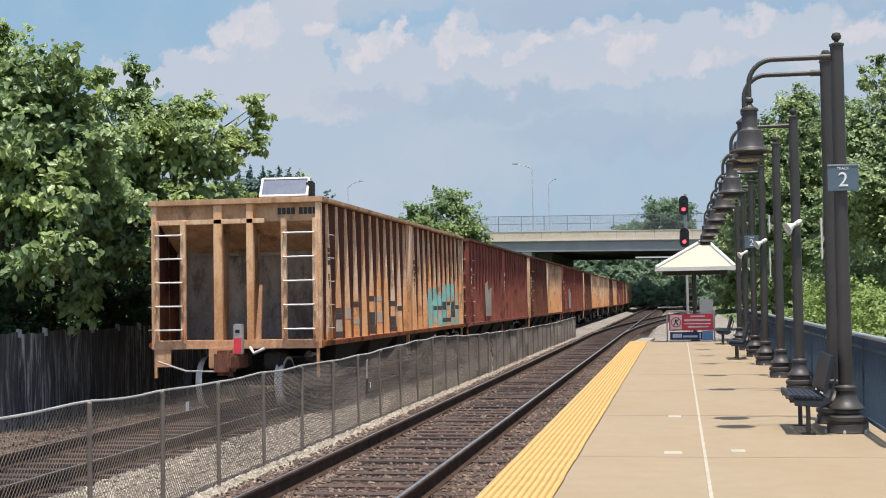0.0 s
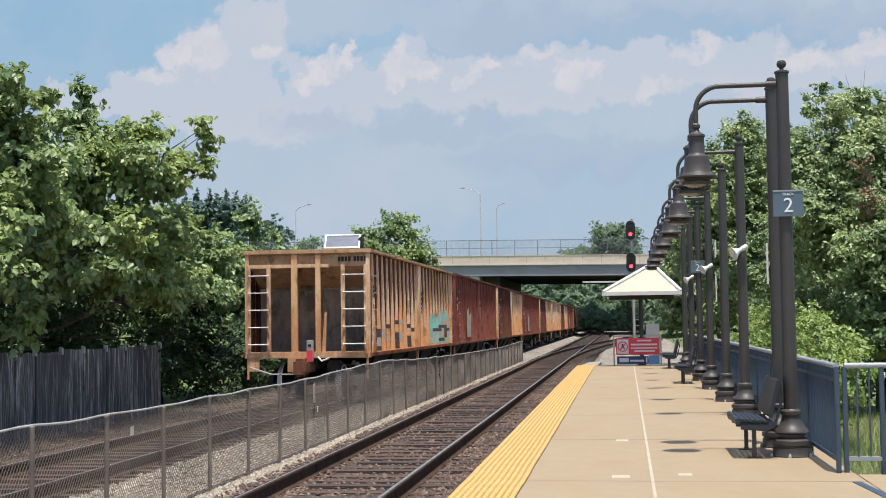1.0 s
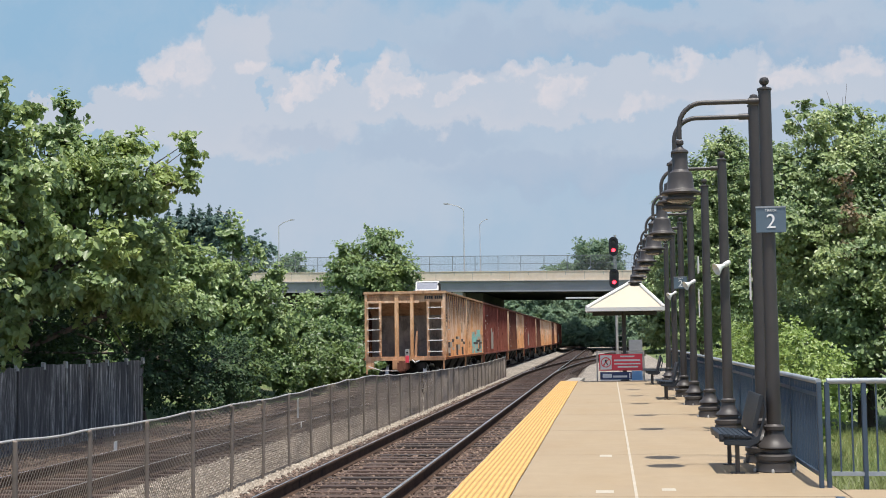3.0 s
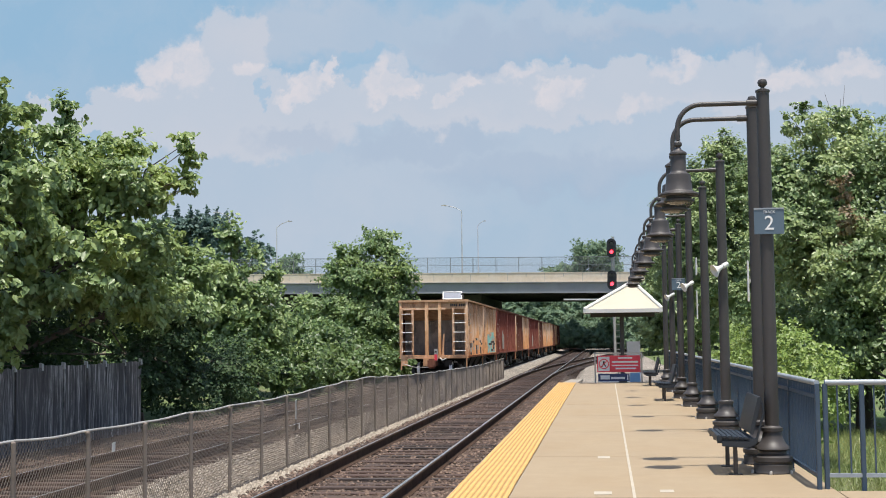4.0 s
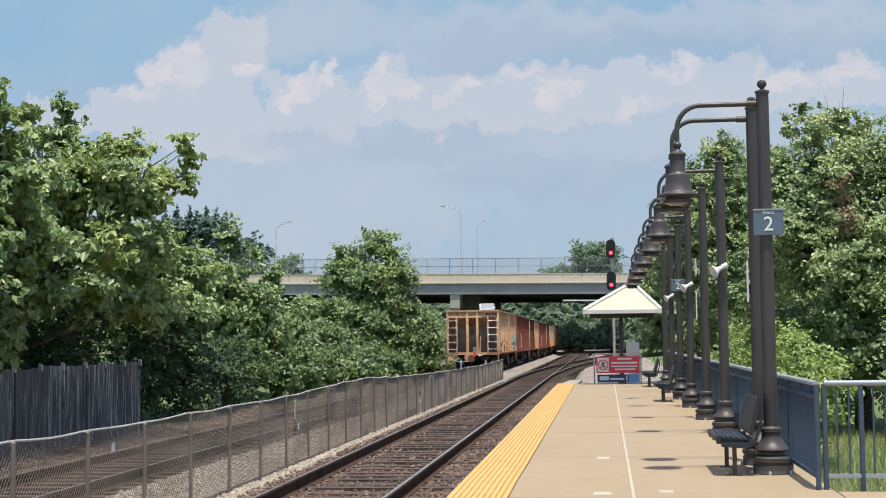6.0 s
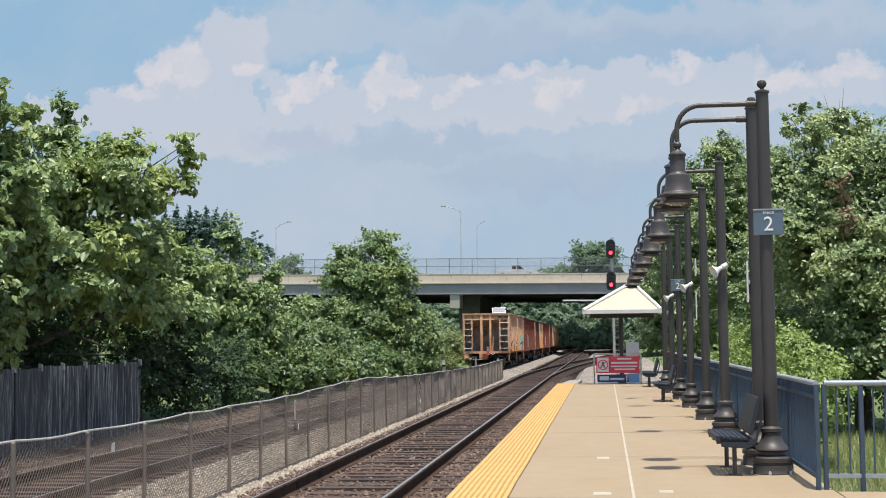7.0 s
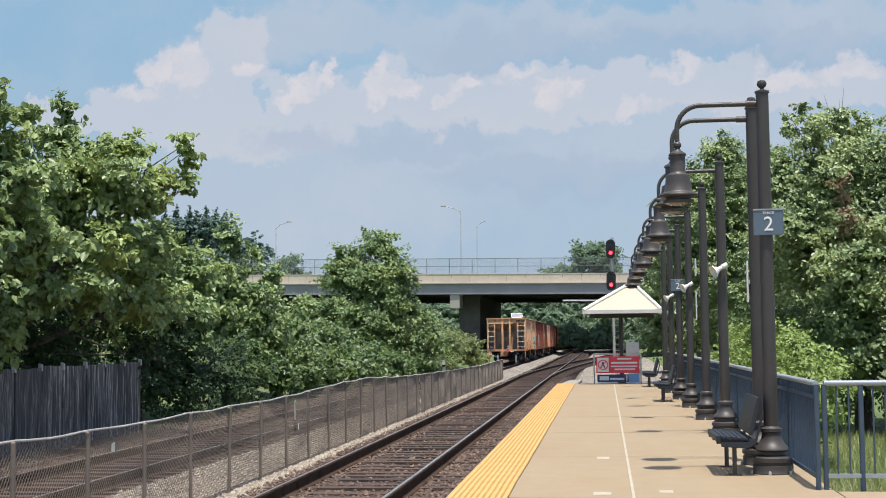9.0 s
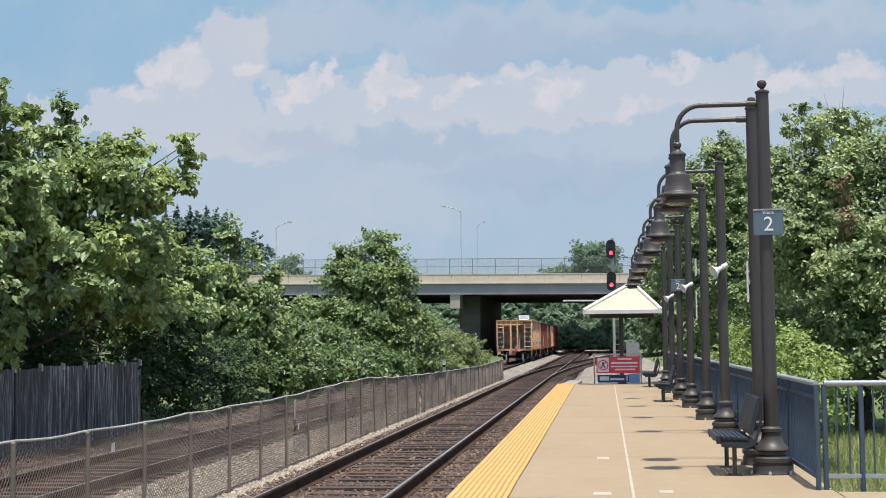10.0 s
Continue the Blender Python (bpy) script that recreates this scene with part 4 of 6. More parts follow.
# ---- road bridge ----
def bridge():
    b = thing("road_bridge", "concrete and steel road bridge over the tracks", "bridge")
    y0, y1, xa, xb = 170.0, 212.0, -160.0, 150.0
    # deck, inner girders and piers wear the shade-darkened concrete
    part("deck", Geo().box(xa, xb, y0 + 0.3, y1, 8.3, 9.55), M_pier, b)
    n = 65
    w = (xb - xa) / n
    for i in range(n):
        part("parapet_panel", Geo().box(xa + i * w + 0.03, xa + (i + 1) * w - 0.03, y0 - 0.02, y0 + 0.3, 8.96, 10.02), M_bridge, b)
        part("joint", Geo().box(xa + (i + 1) * w - 0.03, xa + (i + 1) * w + 0.03, y0 + 0.02, y0 + 0.26, 8.96, 9.8), M_under, b)
    for i in range(n):
        part("drain_slot", Geo().box(xa + (i + 0.5) * w - 0.05, xa + (i + 0.5) * w + 0.05, y0 - 0.03, y0 + 0.02, 9.55, 9.95), M_under, b, "small dark slot in the parapet")
    part("coping", Geo().box(xa, xb, y0 - 0.06, y0 + 0.34, 10.0, 10.08), M_bridge, b, "pale coping")
    part("back_parapet", Geo().box(xa, xb, y1 - 0.3, y1, 8.9, 9.95), M_bridge, b)
    part("fascia", Geo().box(xa, xb, y0 - 0.1, y0 + 0.25, 8.84, 8.99), M_bridge, b)
    for k, yy in enumerate((170.0, 175, 180, 185, 190, 195, 200, 206, 211.7)):
        g = Geo().box(xa, xb, yy - 0.02, yy + 0.02, 7.46, 8.84).box(xa, xb, yy - 0.25, yy + 0.25, 7.42, 7.5).box(xa, xb, yy - 0.25, yy + 0.25, 8.76, 8.84)
        part("girder", g, M_girder if k == 0 else M_pier, b, "grey painted plate girder" if k == 0 else "inner girder with shade in its colour")
    for i in range(30):
        x = xa + 4 + i * 7.4
        part("stiffener", Geo().box(x - 0.03, x + 0.03, 169.9, 169.98, 7.5, 8.76), M_girder, b)
    # piers with cantilever caps
    for x in (-41.5, -17.0, 20.5):
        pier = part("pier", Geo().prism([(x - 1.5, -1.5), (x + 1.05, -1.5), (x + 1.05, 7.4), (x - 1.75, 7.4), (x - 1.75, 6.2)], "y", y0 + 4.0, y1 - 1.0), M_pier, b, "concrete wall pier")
        part("cap", Geo().box(x - 2.45, x - 1.22, y0 - 0.1, y0 + 3.98, 5.65, 7.4), M_under, pier, "pale pier cap end")
    part("ledge_beam", Geo().box(-5.0, 8.0, y0 - 0.4, y0 - 0.1, 6.5, 6.68), M_white, b, "pale beam hung under the girders")
    # abutment slopes
    part("abutment", Geo().prism([(-62, -1.0), (-40, -1.0), (-48, 6.5), (-62, 6.5)], "y", y0 + 0.5, y1), M_under, b)
    # safety fence
    f = part("safety_fence", Geo().box(xa, xb, y0 + 0.06, y0 + 0.1, 12.0, 12.07), M_mesh, b, "grey mesh safety fence")
    part("rail", Geo().box(xa, xb, y0 + 0.06, y0 + 0.1, 11.0, 11.05), M_mesh, f)
    g = Geo()
    x = -52.0
    while x < 14:
        g.add([(x - 0.007, y0 + 0.08, 9.95), (x + 0.007, y0 + 0.08, 9.95), (x + 0.007, y0 + 0.08, 12.03), (x - 0.007, y0 + 0.08, 12.03), (x, y0 + 0.09, 9.95), (x, y0 + 0.09, 12.03)], [(0, 1, 2, 3), (1, 4, 5, 2), (4, 0, 3, 5)])
        x += 0.075
    tagged(part("wire_mesh", g, M_mesh, f), kind="stuff")
    x = -52.0
    while x < 14:
        part("post", Geo().box(x - 0.04, x + 0.04, y0 + 0.02, y0 + 0.1, 9.95, 12.06), M_mesh, f)
        x += 2.95
    # the road falls a little to the east
    b.matrix_basis = pose(0, 0, -0.2745, 0, 0.659, 0)
    return b


bridge()


def street_lamp(x, y, top, arm, z0=8.5):
    s = thing("street_lamp", "slim grey street lamp on the road bridge", "street lamp", "bridge street lamps")
    part("pole", Geo().lathe([(0.12, 0), (0.1, 1.0), (0.06, top - z0)], 0, 0, 0, 10), M_pole_pale, s)
    part("arm", Geo().tube([(0, 0, top - z0 - 0.1), (arm * 0.35, 0, top - z0 + 0.35), (arm, 0, top - z0 + 0.7)], 0.04, 8), M_galv, s)
    part("head", Geo().prism([(arm * 0.95, top - z0 + 0.62), (arm * 1.3, top - z0 + 0.66), (arm * 1.32, top - z0 + 0.74), (arm, top - z0 + 0.8)], "y", -0.15, 0.15), M_galv, s)
    s.matrix_basis = pose(x, y, z0)


street_lamp(-42.6, 171.2, 16.6, 1.6)
street_lamp(-18.0, 171.2, 18.2, -2.0)
street_lamp(-19.6, 211.0, 19.6, 1.0)
street_lamp(-60.5, 211.0, 22.0, -2.0)


# ---- pickup on the bridge ----
def pickup():
    p = thing("pickup_truck", "white pickup truck driving over the bridge", "pickup truck")
    body = [(-2.8, 0.5), (-2.75, 1.05), (-0.75, 1.08), (-0.7, 1.1), (0.75, 1.12), (2.5, 1.05), (2.75, 0.9), (2.8, 0.45), (2.3, 0.4), (-2.4, 0.42)]
    part("body", Geo().prism(body, "y", -0.95, 0.95), M_white, p, bevel=0.05)
    part("cab", Geo().prism([(-0.75, 1.08), (-0.6, 1.78), (0.55, 1.8), (1.3, 1.12)], "y", -0.82, 0.82), M_white, p, bevel=0.05)
    part("window", Geo().prism([(-0.55, 1.2), (-0.48, 1.66), (0.0, 1.68), (0.0, 1.2)], "y", -0.835, 0.835), M_glass, p, "dark side window")
    part("window", Geo().prism([(0.1, 1.2), (0.1, 1.68), (0.5, 1.68), (1.0, 1.2)], "y", -0.835, 0.835), M_glass, p, "dark side window")
    for x in (-1.75, 1.85):
        for yy in (-0.97, 0.75):
            w = part("wheel", Geo().prism([(x + 0.38 * math.cos(a * 0.3142), 0.38 + 0.38 * math.sin(a * 0.3142)) for a in range(20)], "y", yy, yy + 0.22), M_rubber, p, "black tyre")
            part("rim", Geo().prism([(x + 0.2 * math.cos(a * 0.3142), 0.38 + 0.2 * math.sin(a * 0.3142)) for a in range(20)], "y", yy - 0.01, yy + 0.23), M_galv, w, "grey rim")
    part("bumper", Geo().box(2.72, 2.9, -0.9, 0.9, 0.45, 0.65), M_black, p)
    return p


truck = pickup()


def dark_car():
    p = thing("car", "dark tall-roofed car driving over the bridge", "car")
    part("body", Geo().prism([(-2.2, 0.35), (-2.25, 0.8), (-1.6, 0.95), (1.3, 0.95), (2.2, 0.85), (2.25, 0.4)], "y", -0.88, 0.88), M_black, p, bevel=0.06)
    part("cabin", Geo().prism([(-1.7, 0.94), (-1.2, 1.64), (0.5, 1.66), (1.25, 0.94)], "y", -0.74, 0.74), M_black, p, bevel=0.06)
    part("window", Geo().prism([(-1.45, 1.0), (-1.05, 1.5), (0.42, 1.52), (0.95, 1.0)], "y", -0.75, 0.75), M_glass, p, "dark side glass")
    for x in (-1.35, 1.4):
        for yy in (-0.9, 0.7):
            part("wheel", Geo().prism([(x + 0.32 * math.cos(a * 0.3142), 0.32 + 0.32 * math.sin(a * 0.3142)) for a in range(20)], "y", yy, yy + 0.2), M_rubber, p, "black tyre")
    return p


saloon = dark_car()


# ---- freight cars ----
L_CAR, PITCH, SILL, TOP = 16.1, 17.2, 1.17, 3.78
WHEEL_R = 0.457
wheelsets = {}


def bogie(car, y):
    b = part("bogie", Geo().box(-0.95, 0.95, y - 0.25, y + 0.25, 0.55, 0.85), M_dark_steel, car, "sooty four-wheel bogie")
    for x in (-1.03, 1.03):
        poly = [(y - 1.2, 0.38), (y - 1.1, 0.62), (y - 0.45, 0.78), (y + 0.45, 0.78), (y + 1.1, 0.62), (y + 1.2, 0.38), (y + 0.75, 0.36), (y + 0.4, 0.2), (y - 0.4, 0.2), (y - 0.75, 0.36)]
        part("side_frame", Geo().prism(poly, "x", x - 0.07, x + 0.07), M_dark_steel, b, bevel=0.02)
    axles = []
    for dy in (-0.88, 0.88):
        w = part("wheelset", Geo().tube([(-0.95, 0, 0), (0.95, 0, 0)], 0.08, 10), M_dark_steel, car, "axle with two steel wheels")
        w.matrix_basis = pose(0, y + dy, WHEEL_R)
        for s in (-1, 1):
            g = Geo().lathe([(WHEEL_R + 0.03, 0), (WHEEL_R + 0.03, 0.03), (WHEEL_R, 0.035), (WHEEL_R - 0.008, 0.13), (WHEEL_R - 0.06, 0.13), (0.3, 0.1), (0.14, 0.09), (0.12, 0.15)], 0, 0, 0, 28)
            ob = part("wheel", g, M_dark_steel, w, "dark steel wheel with a bright tread")
            ob.data.materials.append(M_wheel)
            for q in ob.data.polygons:
                if q.center.x ** 2 + q.center.y ** 2 > 0.17:
                    q.material_index = 1
            ob.matrix_basis = Matrix.Rotation(radians(90) * s, 4, "Y") @ pose(0, 0, 0.685)
        axles.append(w)
    return axles


def rib_shape(s, yy, z0, z1, grow=0.0):
    """A side rib, shallow under the top chord and deep at the sill, between the heights z0 and z1."""
    def ring(z):
        k = (TOP - 0.1 - z) / (TOP - 0.1 - SILL)
        d, w = 1.57 + 0.07 * k + grow, 0.027 + 0.02 * k + grow
        return [(s * 1.5, yy - w, z), (s * 1.5, yy + w, z), (s * d, yy + w * 0.7, z), (s * d, yy - w * 0.7, z)]
    return Geo().add(ring(z0) + ring(z1), [(0, 1, 2, 3), (7, 6, 5, 4), (0, 4, 5, 1), (1, 5, 6, 2), (2, 6, 7, 3), (3, 7, 4, 0)])


def hopper_car(name_label, sides, rib_mats, end_mat, slope_mat, chord, ribs=True, seed=0, marks=True, paint=False):
    rng = random.Random(seed)
    c = thing("hopper_car", name_label, "freight car", "freight train")
    half = L_CAR / 2
    # sides in two fields with ribs between the chords
    for s in (-1, 1):
        for k in (0, 1):
            y0, y1 = 0.12 + k * half, half - 0.12 + k * half
            x = s * 1.5
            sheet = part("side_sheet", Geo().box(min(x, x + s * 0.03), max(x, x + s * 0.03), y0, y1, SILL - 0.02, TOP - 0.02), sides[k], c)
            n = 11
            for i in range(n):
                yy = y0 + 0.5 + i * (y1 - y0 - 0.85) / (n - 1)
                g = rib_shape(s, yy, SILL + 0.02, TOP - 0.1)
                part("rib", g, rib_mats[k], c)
        xa, xb = sorted((s * 1.48, s * 1.64))
        part("top_chord", Geo().box(xa, xb, 0.0, L_CAR, TOP - 0.075, TOP), chord, c, bevel=0.012)
        part("side_sill", Geo().box(*sorted((s * 1.46, s * 1.66)), 0.0, L_CAR, SILL - 0.07, SILL + 0.02), sides[0], c, bevel=0.01)
        # middle post, ladder irons
        part("middle_post", Geo().box(*sorted((s * 1.53, s * 1.63)), half - 0.14, half + 0.14, SILL, TOP - 0.1), rib_mats[1], c, bevel=0.01)
        part("support", Geo().box(*sorted((s * 1.5, s * 1.56)), half - 0.06, half + 0.06, SILL - 0.55, SILL - 0.08), chord, c)
        for k in range(5):
            part("side_rung", Geo().tube([(s * 1.7, 0.1, SILL + 0.25 + k * 0.42), (s * 1.7, 0.52, SILL + 0.25 + k * 0.42)], 0.012, 6), M_galv, c)
        if marks:
            for fy, k in ((0.62, 0), (half + 0.62, 1)):
                z = TOP - 0.9
                while z > TOP - 2.0:
                    h = rng.uniform(0.07, 0.13)
                    part("number_bar", Geo().box(*sorted((s * 1.57, s * 1.602)), fy - 0.03, fy + 0.03, z - h, z), M_smoke if rib_mats[k] is M_car_rib else M_pale, c, "faded number bar")
                    z -= h + (0.03 if rng.random() > 0.2 else 0.16)
    # ends
    for e in (0, 1):
        def Y(v):
            return v if e == 0 else L_CAR - v
        def slab(x0, x1, a, b, z0, z1):
            return Geo().box(x0, x1, min(Y(a), Y(b)), max(Y(a), Y(b)), z0, z1)
        part("end_chord", slab(-1.64, 1.64, -0.03, 0.16, TOP - 0.1, TOP + 0.005), chord, c, bevel=0.012)
        part("end_plate", slab(-1.5, 1.5, 0.1, 0.14, TOP - 0.42, TOP - 0.1), slope_mat, c, "brown upper end plate")
        part("end_rail", slab(-1.5, 0.55, 0.0, 0.1, TOP - 0.45, TOP - 0.36), end_mat, c, bevel=0.008)
        g = Geo().prism([(Y(0.14), TOP - 0.42), (Y(0.14), TOP - 0.36), (Y(1.15), TOP - 0.92), (Y(1.15), TOP - 0.98)], "x", -1.5, 1.5)
        part("slope_sheet", g, slope_mat, c, "brown sloping end sheet")
        part("ledge", slab(-1.5, 1.5, 1.02, 1.16, TOP - 1.0, TOP - 0.93), M_car_grey, c)
        part("bulkhead", slab(-1.5, 1.5, 1.12, 1.16, SILL - 0.05, TOP - 0.95), M_car_grey, c, "stained grey bulkhead")
        part("end_sill", slab(-1.6, 1.6, -0.02, 0.16, SILL - 0.1, SILL + 0.06), end_mat, c, bevel=0.01)
        part("end_floor", slab(-1.5, 1.5, 0.16, 1.15, SILL - 0.06, SILL - 0.02), M_dark_steel, c)
        for s in (-1, 1):
            part("corner_post", slab(*sorted((s * 1.5, s * 1.6)), 0.0, 0.12, SILL, TOP - 0.1), end_mat, c, bevel=0.008)
        for x0, x1 in ((-0.41, -0.25), (0.21, 0.34)):
            part("end_post", slab(x0, x1, 0.0, 0.1, SILL + 0.02, TOP - 0.1), M_car_post if end_mat is M_car_end else end_mat, c, bevel=0.01)
            part("post_web", slab((x0 + x1) / 2 - 0.015, (x0 + x1) / 2 + 0.015, 0.1, 0.55, SILL + 0.02, TOP - 0.5), slope_mat, c)
        part("brake_lever", Geo().prism([(0.36, SILL + 0.05), (0.46, SILL + 0.05), (0.5, SILL + 1.05), (0.44, SILL + 1.05)], "y", min(Y(0.02), Y(0.08)), max(Y(0.02), Y(0.08))), end_mat, c, bevel=0.006)
        for xs in ((-1.5, -0.98), (0.92, 1.5)):
            lad = part("ladder", slab(xs[0] - 0.05, xs[0] + 0.05, -0.04, 0.03, SILL, TOP - 0.38).box(xs[1] - 0.05, xs[1] + 0.05, min(Y(-0.04), Y(0.03)), max(Y(-0.04), Y(0.03)), SILL, TOP - 0.38), end_mat, c, bevel=0.008)
            for k in range(5):
                z = SILL + 0.25 + k * 0.43
                part("rung", Geo().tube([(xs[0], Y(-0.07), z), (xs[1], Y(-0.07), z)], 0.018, 6), M_white if end_mat is M_car_end else M_car_rib, lad)
                for xx in xs:
                    part("bracket", Geo().box(xx - 0.012, xx + 0.012, min(Y(-0.08), Y(-0.03)), max(Y(-0.08), Y(-0.03)), z - 0.12, z + 0.02), end_mat, lad)
        for s in (-1, 1):
            part("step", slab(*sorted((s * 1.5, s * 1.55)), 0.0, 0.05, SILL - 0.62, SILL - 0.1), end_mat, c)
        part("striker", slab(-0.5, -0.02, -0.06, 0.1, 0.72, 1.1), slope_mat, c, "brown striker plate", 0.02)
        part("brake_valve", slab(0.45, 0.8, 0.2, 0.6, 0.7, 1.0), M_dark_steel, c, "", 0.04)
        part("corner_plate", slab(-1.5, -1.24, 0.0, 0.06, SILL - 0.42, SILL - 0.1), end_mat, c, "orange corner plate")
        part("coupler", slab(-0.13, 0.13, -0.55, 0.4, 0.72, 0.98), M_car_dark, c, "heavy rust-brown coupler", 0.03)
        part("knuckle", slab(-0.24, 0.12, -0.56, -0.3, 0.62, 1.06), M_car_dark, c, "", 0.06)
        part("cut_lever", Geo().tube([(-1.45, Y(-0.05), 0.85), (-0.9, Y(-0.1), 0.68), (-0.2, Y(-0.3), 0.68)], 0.018, 6), M_galv, c)
    # frame, hoppers and running gear
    part("centre_sill", Geo().box(-0.2, 0.2, 0.3, L_CAR - 0.3, 0.78, 1.1), M_dark_steel, c)
    for k in range(4):
        y = 3.7 + k * 2.9
        g = Geo().add([(-1.3, y - 1.4, SILL), (1.3, y - 1.4, SILL), (1.3, y + 1.4, SILL), (-1.3, y + 1.4, SILL), (-0.9, y - 0.35, 0.42), (0.9, y - 0.35, 0.42), (0.9, y + 0.35, 0.42), (-0.9, y + 0.35, 0.42)],
                      [(0, 1, 5, 4), (1, 2, 6, 5), (2, 3, 7, 6), (3, 0, 4, 7), (4, 5, 6, 7)])
        # chutes coloured black in place of the shadow under the sill
        part("hopper_chute", g, M_chute_shade, c)
    g = Geo()
    nx, ny = 5, 30
    verts = [(-1.5 + 3.0 * i / (nx - 1), 1.2 + (L_CAR - 2.4) * j / (ny - 1), TOP - 0.55 + 0.35 * math.sin(math.pi * i / (nx - 1)) + 0.08 * noise.noise((i * 1.0, j * 0.9, seed))) for j in range(ny) for i in range(nx)]
    g.add(verts, [(j * nx + i, j * nx + i + 1, (j + 1) * nx + i + 1, (j + 1) * nx + i) for j in range(ny - 1) for i in range(nx - 1)])
    part("stone_load", g, M_ballast, c, "heaped stone load")
    axles = bogie(c, 1.45) + bogie(c, L_CAR - 1.45)
    return c, axles


# ---- small things along the platform and fence ----
def blade_sign(y, z0, z1, w=0.03):
    s = thing("blade_sign", "narrow white plate fixed edge-on to a lamp post", "sign", "blade signs")
    part("plate", Geo().box(-0.01, 0.01, -w, w, z0, z1), M_white, s, bevel=0.003)
    part("clip", Geo().box(0.004, 0.03, -0.03, 0.03, (z0 + z1) / 2 - 0.02, (z0 + z1) / 2 + 0.02), M_galv, s)
    s.matrix_basis = pose(POST_X - 0.105, y, 0)


blade_sign(POST_YS[1], 2.0, 2.51)
blade_sign(POST_YS[3], 2.75, 3.08, 0.12)
blade_sign(POST_YS[3], 1.9, 2.45)

marker = thing("marker_post", "short white lineside marker post", "marker post")
part("post", Geo().box(-0.1, 0.1, -0.05, 0.05, 0, 1.15), M_white, marker, bevel=0.02)
part("band", Geo().box(-0.105, 0.105, -0.055, 0.055, 0.72, 0.86), M_black, marker, "dark band")
marker.matrix_basis = pose(-10.5, 88, -0.95)

for (yy, z, w, h, m, text) in ((14.45, 0.42, 0.075, 0.05, M_pale_cap, "small pale tag caught in the wire fence"), (23.35, 0.36, 0.15, 0.17, M_galv, "white plastic scrap caught in the wire fence"), (23.6, 0.05, 0.04, 0.05, M_white, "white plastic scrap caught in the wire fence")):
    tag = thing("fence_tag", text, "litter", "scraps on the fence")
    part("sheet", Geo().prism([(-w, -h), (w * 0.8, -h * 1.1), (w, h), (-w * 0.9, h * 0.9)], "x", -0.004, 0.004), m, tag)
    tag.matrix_basis = pose(-5.465, yy, z, 0, 0, 8)

strip = tagged(part("threshold_strip", Geo().prism([(2.17, 13.3), (2.25, 13.3), (2.5, 10.0), (2.42, 10.0)], "z", 0.001, 0.008), M_rail_blue), "blue-grey metal strip set in the platform", "floor strip", kind="structure")


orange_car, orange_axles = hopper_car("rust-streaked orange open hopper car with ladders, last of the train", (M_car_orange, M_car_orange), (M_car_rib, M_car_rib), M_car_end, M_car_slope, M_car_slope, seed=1)


